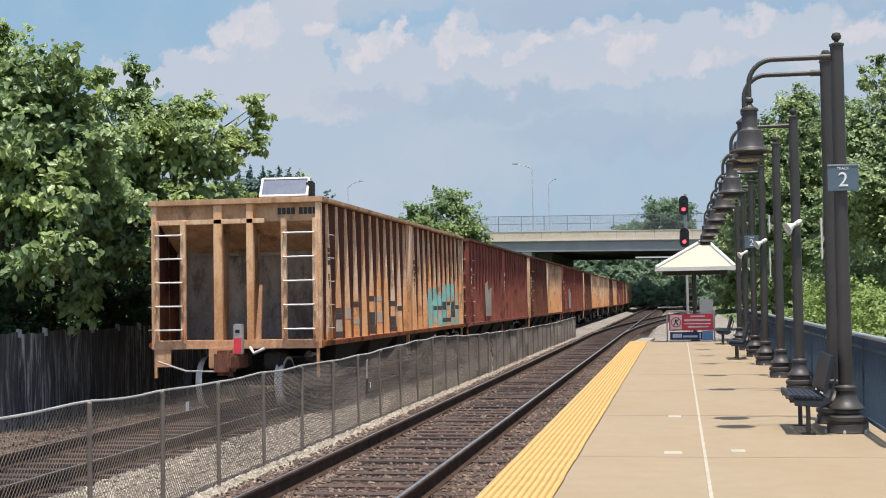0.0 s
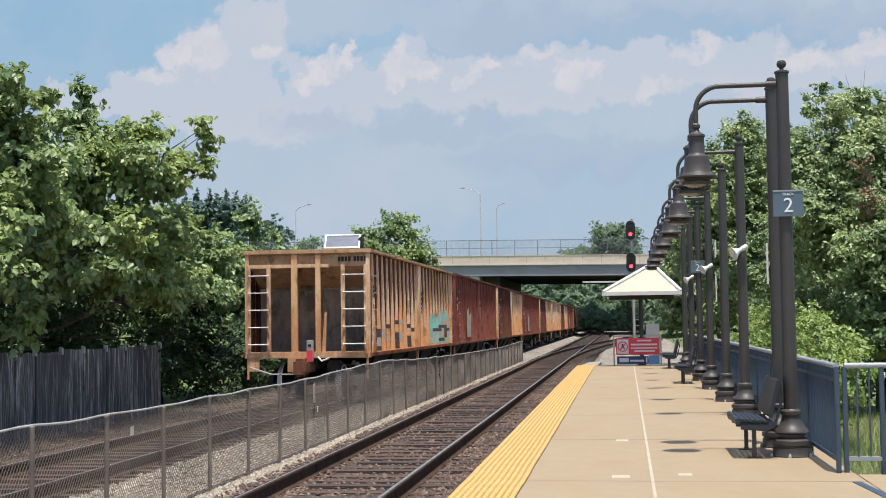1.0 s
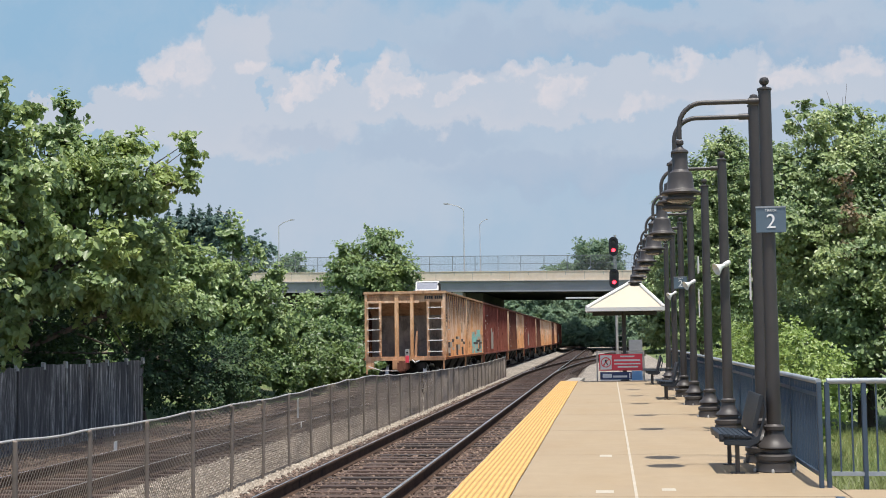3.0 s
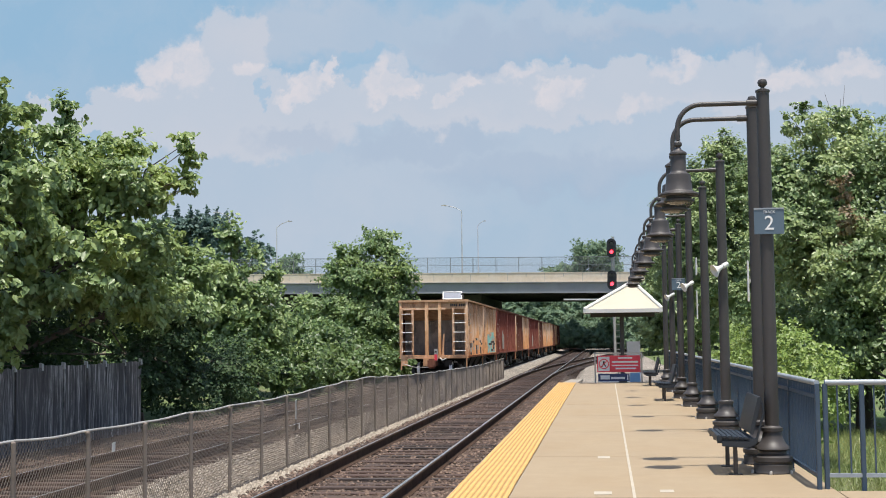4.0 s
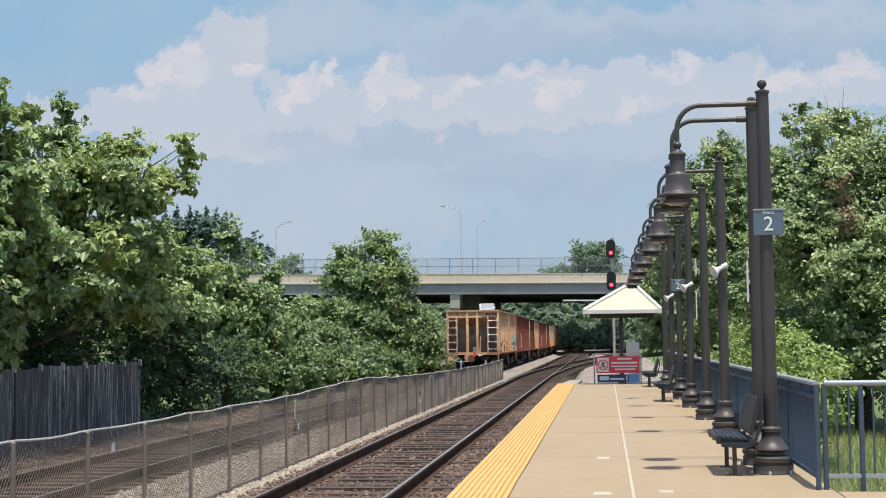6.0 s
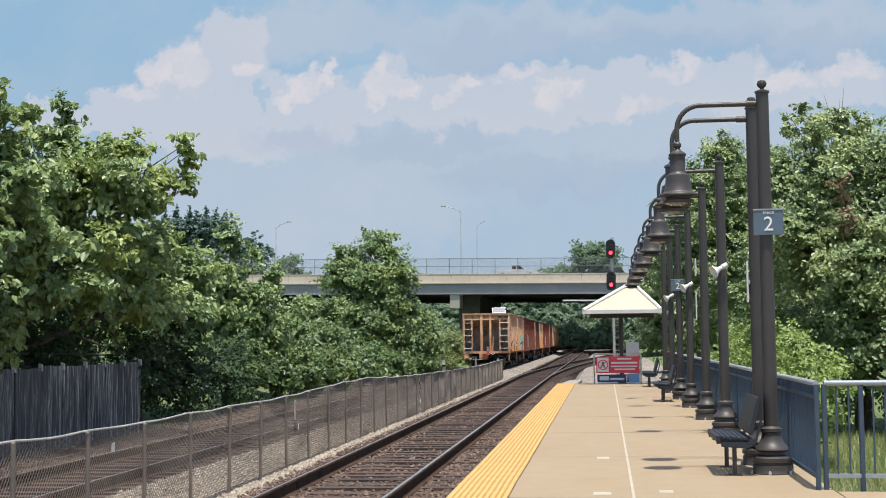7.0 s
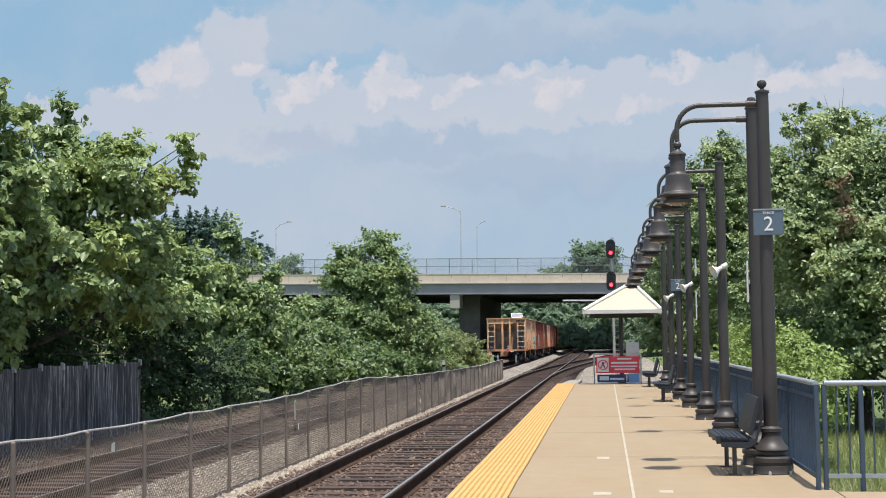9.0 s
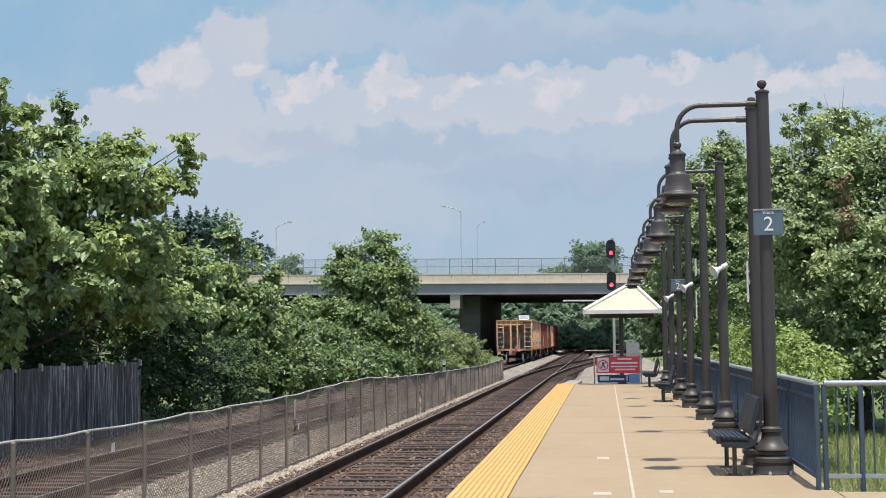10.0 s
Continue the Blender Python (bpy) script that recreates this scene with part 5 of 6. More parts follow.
def dress_last_car(car):
    # solar panel and marker on the last car
    mount = part("solar_panel", Geo().box(-0.42, 0.42, -0.02, 0.02, -0.19, 0.19), M_pv, car, "small solar panel in a white frame")
    mount.matrix_basis = pose(0.86, 0.3, TOP + 0.2, -34, 0, 4)
    for x0, x1, z0, z1 in ((-0.45, 0.45, 0.18, 0.215), (-0.45, 0.45, -0.215, -0.18), (-0.45, -0.41, -0.18, 0.18), (0.41, 0.45, -0.18, 0.18)):
        part("panel_frame", Geo().box(x0, x1, -0.035, 0.03, z0, z1), M_white, mount, "white aluminium frame")
    part("mount", Geo().box(0.7, 1.3, 0.35, 0.75, TOP - 0.02, TOP + 0.18), M_dark_steel, car, "dark mounting box", 0.03)
    part("bracket", Geo().box(1.25, 1.38, 0.3, 0.5, TOP - 0.02, TOP + 0.32), M_dark_steel, car, "", 0.03)
    m = part("end_marker", Geo().box(0.04, 0.2, -0.26, -0.14, 0.98, 1.52), M_galv, car, "red and grey end-of-train marker", 0.012)
    part("red_face", Geo().box(0.05, 0.19, -0.27, -0.255, 1.0, 1.27), M_red, m, "red reflective face")
    part("light", Geo().box(0.08, 0.16, -0.27, -0.255, 1.36, 1.42), M_black, m)
    part("hose", Geo().tube([(0.3, -0.1, 1.1), (0.42, -0.25, 1.0), (0.6, -0.2, 1.08)], 0.025, 8), M_white, car, "pale air hose")
    # stencilled number row under the chord
    rng = random.Random(3)
    x = 0.78
    for k in range(8):
        part("stencil", Geo().box(x, x + 0.065, 0.088, 0.098, TOP - 0.3, TOP - 0.18), M_black, car, "dark stencilled number bar")
        x += 0.085 + (0.06 if k == 3 else 0)
    # sprayed paint low on the side, over sheet and ribs
    for (ya, yb, z0, z1, mats, seed) in ((10.6, 15.5, 1.22, 2.35, (M_teal, M_teal, M_teal, M_pale), 1), (11.2, 15.0, 1.3, 1.9, (M_smoke, M_pale, M_teal), 5), (1.2, 7.0, 1.22, 2.0, (M_smoke, M_pale, M_smoke), 2)):
        rng = random.Random(seed)
        y = ya
        while y < yb:
            w = rng.uniform(0.25, 0.5)
            mid = 1 - abs((y - ya) / (yb - ya) * 2 - 1) * 0.5
            a = z0 + rng.uniform(0, 0.3)
            b = a + (z1 - z0) * rng.uniform(0.45, 0.95) * mid
            poly = [(y, a), (y + w * 0.6, a + rng.uniform(-0.05, 0.05)), (y + w, a + 0.12), (y + w * 0.9, b), (y + w * 0.4, b + rng.uniform(0, 0.15)), (y, b - 0.08)]
            part("sprayed_paint", Geo().prism(poly, "x", 1.5305, 1.534 + seed * 0.0015), rng.choice(mats), car, "patch of faded sprayed paint")
            y += w + rng.uniform(0.02, 0.14 if mats[0] is M_teal else 0.35)
        for i in range(22):
            k, j = divmod(i, 11)
            yy = 0.62 + j * 0.696 + k * L_CAR / 2
            if ya < yy < yb:
                # strokes of bent letters: where a stroke crosses a rib, the rib is painted
                z = z0
                while z < z1 - 0.06:
                    stroke = noise.noise((yy * 0.9 + seed * 7.3, z * 2.6, seed))
                    if stroke > (-0.25 if mats[0] is M_teal else 0.02) and z < z1 - 0.5 * abs(yy - (ya + yb) / 2) / (yb - ya):
                        pick = mats[0] if stroke > (-0.02 if mats[0] is M_teal else 0.12) else mats[-1 if mats[0] is M_teal else 1]
                        part("sprayed_paint", rib_shape(1, yy, z, z + 0.11, 0.003 + seed * 0.0006), pick, car)
                    z += 0.112


brown_car, brown_axles = hopper_car("boxcar-brown open hopper car with faded white patch", (M_car_brown, M_car_brown), (M_car_brown, M_car_brown), M_car_brown, M_car_dark, M_car_dark, seed=2)
part("sprayed_paint", Geo().prism([(3.2, 1.35), (4.5, 1.35), (4.6, 2.3), (3.9, 2.2), (3.7, 2.5), (3.15, 2.4)], "x", 1.645, 1.651), M_pale, brown_car, "whitewashed patch")
# pale block added where the load catches a glare
part("canvas_bundle", Geo().prism([(-0.3, TOP - 0.05), (0.5, TOP - 0.05), (0.42, TOP + 0.2), (0.1, TOP + 0.28), (-0.22, TOP + 0.18)], "y", 1.0, 1.8), M_white, brown_car, "white block standing in for glare on the load", 0.04)
mixed_car, mixed_axles = hopper_car("open hopper car, half brown paint, half orange rust", (M_car_dark, M_car_orange), (M_car_dark, M_car_rib), M_car_end, M_car_slope, M_car_dark, seed=3)
cars = [orange_car, brown_car, mixed_car]
axle_sets = [orange_axles, brown_axles, mixed_axles]
for i in range(3, 13):
    src = (mixed_car, orange_car, mixed_car, brown_car)[i % 4]
    cars.append(tagged(copy_thing(src, Matrix()), "weathered open hopper car farther up the train"))
dress_last_car(orange_car)


# ---- trees ----
def leaves(name, blobs, count, size, material, seed, clump=0.55, hang=0.3, parent=None, label="", per_clump=46, core=0.22):
    """A crown: flat leafy sprays that stand out from uneven masses round a dim core. Blobs: centre, radii."""
    rng = np.random.default_rng(seed)
    area = np.array([b[3] * b[4] + b[4] * b[5] + b[3] * b[5] for b in blobs])
    per = (count * area / area.sum()).astype(int) + 12
    allp, alln, allk = [], [], []
    for b, n in zip(blobs, per):
        radii = np.array(b[3:6])
        small = min(1.0, radii.min() / 0.6)
        inner = int(n * core * small)
        d = rng.normal(size=(inner, 3))
        d /= np.linalg.norm(d, axis=1)[:, None] + 1e-9
        allp.append(np.array(b[:3]) + d * (0.72 * rng.random(inner) ** 0.4)[:, None] * radii)
        alln.append(d)
        allk.append(np.full(inner, 1.7))
        n -= inner
        k = max(5, n // per_clump)
        d = rng.normal(size=(k, 3)) + np.array([0, -0.25, 0.15])
        d /= np.linalg.norm(d, axis=1)[:, None]
        lump = 0.86 + 0.2 * np.sin(d[:, 0] * 5 + seed) * np.cos(d[:, 2] * 4 + b[0]) + rng.normal(0, 0.09, k)
        c = np.array(b[:3]) + d * lump[:, None] * radii
        # each spray grows outwards along its own twig, droops, and is flat
        way = d * np.array([1, 1, 0.55]) + rng.normal(0, 0.35, (k, 3)) + np.array([0, 0, 0.12])
        way /= np.linalg.norm(way, axis=1)[:, None]
        side = np.cross(way, np.array([0.02, 0.03, 1.0]))
        side /= np.linalg.norm(side, axis=1)[:, None] + 1e-9
        reach = clump * rng.uniform(0.6, 1.35, k) * (0.45 + 0.55 * small)
        which = rng.integers(0, k, n)
        u = rng.uniform(-0.8, 1.1, n)
        w = rng.normal(0, 0.42, n) * (1.15 - 0.6 * np.abs(u))
        h = rng.normal(0, 0.13, n) - 0.22 * np.clip(u, 0, 2) ** 2
        q = c[which] + (way[which] * u[:, None] + side[which] * w[:, None]) * reach[which][:, None]
        q[:, 2] += h * reach[which]
        allp.append(q)
        alln.append(d[which])
        allk.append(np.ones(n))
    p, out, big = np.concatenate(allp), np.concatenate(alln), np.concatenate(allk)
    n = len(p)
    nrm = out * 0.5 + rng.normal(0, 0.52, (n, 3)) + np.array([0, -0.35, 0.62])
    nrm /= np.linalg.norm(nrm, axis=1)[:, None]
    t = rng.normal(0, 1, (n, 3)) + out * 0.5 + np.array([0, 0, -hang * 2])
    t -= nrm * (t * nrm).sum(1)[:, None]
    t /= np.linalg.norm(t, axis=1)[:, None]
    w = np.cross(nrm, t)
    s = (size * big * rng.uniform(0.6, 1.3, n))[:, None]
    v = np.empty((n, 6, 3))
    v[:, 0] = p - t * s * 0.5
    v[:, 1] = p - t * s * 0.15 + w * s * 0.33 + nrm * s * 0.07
    v[:, 2] = p + t * s * 0.25 + w * s * 0.24 + nrm * s * 0.05
    v[:, 3] = p + t * s * 0.55 - nrm * s * 0.1
    v[:, 4] = p + t * s * 0.25 - w * s * 0.24 + nrm * s * 0.05
    v[:, 5] = p - t * s * 0.15 - w * s * 0.33 + nrm * s * 0.07
    base = (np.arange(n) * 6)[:, None]
    quads = np.stack([base + np.array([0, 1, 2, 3]), base + np.array([0, 3, 4, 5])], 1).reshape(-1, 4)
    me = bpy.data.meshes.new(name)
    me.vertices.add(n * 6)
    me.vertices.foreach_set("co", v.reshape(-1))
    me.loops.add(n * 8)
    me.loops.foreach_set("vertex_index", quads.reshape(-1).astype(np.int32))
    me.polygons.add(n * 2)
    me.polygons.foreach_set("loop_start", np.arange(0, n * 8, 4, dtype=np.int32))
    me.update(calc_edges=True)
    me.materials.append(material)
    ob = new(name, me)
    ob.parent = parent
    return tagged(ob, label)


def tree(label, root, blobs, count, size, material, seed, r=0.16, clump=0.55, name="tree", hang=0.3, group="trees by the railway"):
    t = thing(name, label, "tree" if name == "tree" else "bush", group)
    rng = random.Random(seed)
    g = Geo()
    top = max(b[2] for b in blobs)
    x, y, z = root
    ax = sum(b[0] for b in blobs) / len(blobs)
    ay = sum(b[1] for b in blobs) / len(blobs)
    trunk = [(x + (ax - x) * k ** 1.4 + rng.uniform(-0.1, 0.1) * k, y + (ay - y) * k ** 1.4, z - 0.2 + (top - z) * k) for k in (0, 0.15, 0.3, 0.5, 0.7, 0.9)]
    g.tube(trunk, [r * 1.25, r, r * 0.85, r * 0.6, r * 0.4, r * 0.15], 9)
    for b in blobs:
        k = rng.choice((2, 3, 3, 4))
        s = Vector(trunk[k])
        e = Vector(b[:3])
        m = (s + e) / 2 + Vector((rng.uniform(-0.3, 0.3), rng.uniform(-0.3, 0.3), 0.2))
        slim = 0.4 if b[3] < 0.55 else 1.0
        g.tube([s, m, e], [r * 0.42 * slim, r * 0.28 * slim, r * 0.1 * slim], 6)
        for _ in range(5 if b[3] >= 0.55 else 1):
            d = Vector((rng.gauss(0, 1), rng.gauss(0, 1), rng.gauss(0.2, 0.8))).normalized()
            tip = e + Vector((d.x * b[3], d.y * b[4], d.z * b[5])) * 0.92
            g.tube([m.lerp(e, rng.random()), (m + tip) / 2 + Vector((0, 0, 0.15)), tip], [r * 0.16, r * 0.1, r * 0.03], 5)
    part("trunk", g, M_bark, t)
    leaves("crown", blobs, count, size, material, seed, clump, hang, t)
    return t


# left of the train: large-leaved trees leaning over the fence
tree("large-leaved green tree leaning over the board fence", (-13.4, 28, -0.6), [
    (-10.85, 28.6, 5.0, 0.8, 1.2, 0.75), (-11.7, 29.0, 5.55, 0.85, 1.2, 0.62), (-12.2, 27.5, 4.9, 1.0, 1.4, 0.95), (-11.0, 29.5, 6.08, 0.5, 0.7, 0.3), (-10.45, 30.0, 5.0, 0.42, 0.7, 0.62),
    (-11.9, 28.5, 6.66, 0.2, 0.35, 0.42), (-12.25, 28.5, 6.18, 0.6, 0.7, 0.3), (-9.68, 30.2, 6.12, 0.22, 0.35, 0.48), (-9.5, 30.0, 5.25, 0.15, 0.3, 0.32), (-10.1, 30.0, 5.4, 0.36, 0.4, 0.2), (-12.1, 27.0, 6.52, 0.2, 0.4, 0.25),
    (-10.6, 28.8, 3.95, 0.5, 0.9, 0.42), (-11.8, 26.4, 3.5, 0.7, 1.0, 0.45), (-10.5, 26.9, 3.5, 0.45, 1.0, 0.36), (-10.6, 27.2, 2.75, 0.4, 0.9, 0.3), (-10.7, 31.4, 3.9, 0.5, 0.9, 0.4), (-10.75, 30.0, 3.2, 0.5, 0.9, 0.5), (-11.7, 26.2, 2.4, 0.6, 1.0, 0.42), (-11.4, 28.6, 2.6, 0.7, 1.0, 0.36), (-11.0, 30.8, 2.4, 0.7, 1.2, 0.4), (-12.9, 30.0, 4.2, 1.2, 1.6, 1.2), (-11.8, 33.3, 2.7, 0.9, 1.6, 0.4)],
     27000, 0.15, M_leaf_near, 1, 0.2, 0.44, hang=0.7)
tree("tall green tree behind the board fence", (-13.5, 23.5, -0.6), [
    (-12.2, 23.5, 5.5, 1.0, 1.3, 0.85), (-11.6, 24.0, 4.9, 0.8, 1.2, 0.85), (-12.0, 22.5, 4.2, 1.1, 1.4, 0.95), (-11.05, 22.5, 3.35, 0.8, 1.1, 0.5), (-13.4, 24.0, 6.2, 1.2, 1.4, 0.85), (-11.0, 23.0, 6.18, 0.16, 0.3, 0.32),
    (-11.0, 22.0, 2.45, 0.7, 0.9, 0.42), (-11.1, 24.0, 1.8, 0.3, 0.6, 0.36), (-11.3, 25.2, 4.0, 0.7, 0.9, 0.6), (-11.2, 24.6, 2.9, 0.5, 0.8, 0.4), (-10.7, 24.8, 3.6, 0.45, 0.8, 0.34), (-10.6, 25.2, 2.6, 0.35, 0.7, 0.28), (-10.8, 23.4, 4.4, 0.5, 0.8, 0.4)], 21000, 0.15, M_leaf_near, 2, 0.2, 0.46, hang=0.7)
tree("dense green tree beyond the board fence", (-13.9, 38, -0.6), [
    (-13.5, 37.0, 2.8, 1.05, 1.5, 0.7), (-13.3, 38.0, 4.0, 0.85, 1.3, 0.72), (-12.8, 40.0, 3.7, 1.0, 1.4, 0.6), (-13.7, 38.0, 4.75, 0.65, 0.9, 0.45), (-12.7, 38.0, 2.6, 0.9, 1.3, 0.7), (-14.2, 37.5, 4.0, 0.7, 1.0, 0.6), (-13.9, 35.5, 2.6, 0.9, 1.2, 0.8), (-11.8, 37.0, 2.5, 0.8, 1.7, 0.4)], 16000, 0.165, M_leaf_mid, 3, 0.16, 0.48, hang=0.5)
tree("spreading tree with airy top shoots", (-15.2, 50, -0.6), [
    (-15.0, 50, 3.8, 1.6, 1.8, 0.95), (-13.7, 50, 3.1, 1.05, 1.5, 0.85), (-14.2, 50, 5.4, 0.42, 0.6, 0.66), (-15.6, 51, 4.35, 0.9, 1.1, 0.5), (-13.1, 51, 2.1, 1.0, 1.4, 1.0), (-13.5, 51, 5.05, 0.14, 0.25, 0.3), (-14.4, 50, 2.1, 1.4, 1.5, 1.0), (-13.0, 51.5, 3.95, 0.4, 0.5, 0.4)], 15000, 0.19, M_leaf_mid, 4, 0.16, 0.55, hang=0.5)
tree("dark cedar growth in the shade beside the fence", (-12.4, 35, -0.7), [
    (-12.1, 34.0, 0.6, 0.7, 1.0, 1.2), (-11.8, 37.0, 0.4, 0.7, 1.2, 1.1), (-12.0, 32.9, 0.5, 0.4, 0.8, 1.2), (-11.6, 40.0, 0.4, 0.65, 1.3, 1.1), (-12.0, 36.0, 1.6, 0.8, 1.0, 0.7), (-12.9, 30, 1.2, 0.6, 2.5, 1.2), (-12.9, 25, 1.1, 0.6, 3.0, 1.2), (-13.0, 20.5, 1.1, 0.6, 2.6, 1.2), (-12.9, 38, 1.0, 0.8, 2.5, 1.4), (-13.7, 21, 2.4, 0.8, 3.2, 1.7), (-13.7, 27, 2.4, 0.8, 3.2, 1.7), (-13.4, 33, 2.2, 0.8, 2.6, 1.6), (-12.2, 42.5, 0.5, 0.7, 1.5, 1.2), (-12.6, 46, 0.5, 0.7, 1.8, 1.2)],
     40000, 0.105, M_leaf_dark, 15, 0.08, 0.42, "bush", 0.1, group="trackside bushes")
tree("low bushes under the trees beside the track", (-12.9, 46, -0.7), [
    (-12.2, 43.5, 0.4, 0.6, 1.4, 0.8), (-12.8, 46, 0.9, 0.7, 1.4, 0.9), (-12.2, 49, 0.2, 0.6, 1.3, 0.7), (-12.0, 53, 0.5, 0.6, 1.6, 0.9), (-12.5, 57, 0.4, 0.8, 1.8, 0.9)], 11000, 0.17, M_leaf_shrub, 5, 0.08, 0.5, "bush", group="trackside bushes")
tree("round-topped green tree standing beside the tracks", (-15.4, 84, -0.8), [
    (-15.3, 84, 2.0, 2.9, 2.6, 2.0), (-18.2, 84, 3.0, 1.7, 1.8, 1.4), (-14.75, 84, 5.3, 2.0, 1.9, 1.5), (-14.3, 84.5, 7.6, 1.05, 1.0, 0.9), (-16.5, 84, 5.7, 1.2, 1.3, 1.2), (-16.7, 84, 7.1, 0.35, 0.4, 0.5), (-12.7, 84, 5.8, 0.7, 0.8, 1.1), (-12.4, 85, 2.7, 1.4, 1.4, 1.6), (-11.5, 88, 1.4, 1.0, 1.4, 1.5), (-18.6, 84, 0.9, 1.9, 1.8, 1.3),
    (-15.8, 84, 7.0, 0.4, 0.5, 0.5), (-13.4, 84, 6.9, 0.6, 0.6, 0.6), (-14.2, 84.5, 8.45, 0.3, 0.3, 0.35), (-13.5, 83.5, 3.9, 1.0, 1.0, 0.8), (-16.9, 83.2, 3.6, 1.0, 1.0, 0.8), (-15.0, 82.4, 3.4, 1.2, 1.0, 0.8)], 42000, 0.21, M_leaf_mid, 6, 0.2, 0.8, hang=0.4)
tree("olive scrub on the bank before the bridge", (-13.0, 104, -0.8), [
    (-11.6, 112, 0.7, 1.5, 3.0, 1.3), (-11.6, 101, 1.1, 1.0, 2.2, 1.3), (-11.5, 96, -0.1, 0.9, 2.2, 0.8), (-11.4, 124, -0.3, 1.0, 3.4, 0.8), (-14.5, 106, 1.6, 1.5, 3.2, 1.4)], 16000, 0.17, M_leaf_olive, 7, 0.1, 0.55, "bush", group="trackside bushes")
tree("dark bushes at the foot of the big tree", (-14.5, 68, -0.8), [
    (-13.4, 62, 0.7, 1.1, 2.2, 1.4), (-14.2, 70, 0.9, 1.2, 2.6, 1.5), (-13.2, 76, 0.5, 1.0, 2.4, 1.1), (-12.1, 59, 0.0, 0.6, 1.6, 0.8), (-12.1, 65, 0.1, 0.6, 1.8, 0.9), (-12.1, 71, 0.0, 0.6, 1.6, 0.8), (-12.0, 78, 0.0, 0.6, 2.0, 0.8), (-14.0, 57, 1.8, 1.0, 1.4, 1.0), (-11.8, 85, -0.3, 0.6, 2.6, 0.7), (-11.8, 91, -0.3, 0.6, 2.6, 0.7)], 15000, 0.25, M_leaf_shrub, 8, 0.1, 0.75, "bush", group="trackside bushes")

# right of the platform
tree("tall summer-green tree behind the railing", (6.4, 34, -0.7), [
    (6.2, 34, 3.4, 2.1, 2.4, 2.0), (5.8, 34.5, 5.4, 1.4, 1.6, 1.1), (7.1, 35, 5.8, 1.2, 1.4, 0.9), (5.4, 34, 6.7, 0.42, 0.5, 0.55), (4.6, 34, 5.4, 0.6, 0.8, 0.9), (6.1, 34.5, 6.9, 0.38, 0.4, 0.45), (6.8, 35, 6.9, 0.3, 0.3, 0.4), (5.0, 36, 7.2, 0.16, 0.22, 0.5), (5.4, 36, 7.4, 0.14, 0.2, 0.45), (5.9, 35.5, 7.1, 0.18, 0.22, 0.5), (6.5, 35, 6.6, 0.22, 0.25, 0.45), (7.0, 34, 6.3, 0.18, 0.22, 0.4), (4.6, 33.5, 4.0, 0.9, 1.3, 1.1), (8.3, 34, 3.8, 1.3, 1.6, 1.6)], 46000, 0.105, M_leaf_right, 9, 0.2, 0.4)
tree("green tree with browning patches behind the railing", (8.6, 33, -0.7), [
    (8.0, 32, 2.0, 1.3, 1.8, 1.5), (8.2, 33, 4.3, 1.1, 1.6, 1.2), (7.6, 34, 6.0, 0.7, 0.9, 0.6), (9.2, 33, 5.0, 0.9, 1.2, 0.9)], 24000, 0.105, M_leaf_right, 10, 0.18, 0.4)
leaves("dry_branch_leaves", [(5.7, 31.9, 5.0, 0.22, 0.25, 0.4), (5.8, 31.9, 4.2, 0.25, 0.25, 0.45), (5.6, 31.9, 3.5, 0.18, 0.2, 0.3)], 700, 0.09, M_leaf_dry, 30, 0.3, 0.4)
tagged(bpy.data.objects["dry_branch_leaves"], "browning dead leaves on a branch", "foliage", kind="stuff")
tree("pale green tree behind the lamp posts", (5.8, 56, -0.7), [
    (5.4, 56, 3.8, 2.4, 2.8, 2.6), (5.4, 56, 7.3, 1.9, 2.1, 1.7), (3.8, 55, 6.1, 1.3, 1.4, 1.5), (5.0, 56, 9.1, 0.9, 1.0, 0.8), (7.0, 57, 8.5, 1.2, 1.3, 1.0), (3.2, 57, 4.7, 1.0, 1.2, 1.4), (3.9, 56, 8.1, 0.7, 0.8, 0.7)], 60000, 0.135, M_leaf_right, 11, 0.2, 0.45)
tree("green tree farther along the platform", (5.6, 76, -0.7), [
    (5.0, 76, 3.5, 2.6, 2.8, 3.0), (4.8, 76, 7.0, 1.8, 2.0, 1.8), (3.2, 77, 5.0, 1.2, 1.5, 1.8), (3.1, 78, 2.2, 1.2, 1.8, 1.8)], 20000, 0.2, M_leaf_right, 12, 0.2, 0.5)
tree("low green growth below the tall trees", (6.5, 27, -0.8), [
    (6.0, 33, 1.4, 1.1, 1.5, 1.6), (7.4, 32, 1.0, 1.1, 1.4, 1.5), (8.6, 33, 1.6, 1.2, 1.6, 1.8), (5.0, 36, 1.0, 0.8, 2.2, 1.4), (9.8, 32, 1.2, 1.1, 1.4, 1.7)], 26000, 0.11, M_leaf_right, 13, 0.1, 0.38, "bush", group="trackside bushes")
tree("bright green hedge behind the railing", (4.0, 27, -0.8), [
    (3.7, 25, 0.65, 0.65, 2.0, 0.9), (3.75, 29, 0.85, 0.7, 2.2, 0.95), (3.9, 34, 0.85, 0.7, 2.6, 1.0), (4.0, 40, 0.8, 0.7, 3.0, 1.1)], 26000, 0.085, M_leaf_hedge, 14, 0.06, 0.28, "bush", group="trackside bushes")

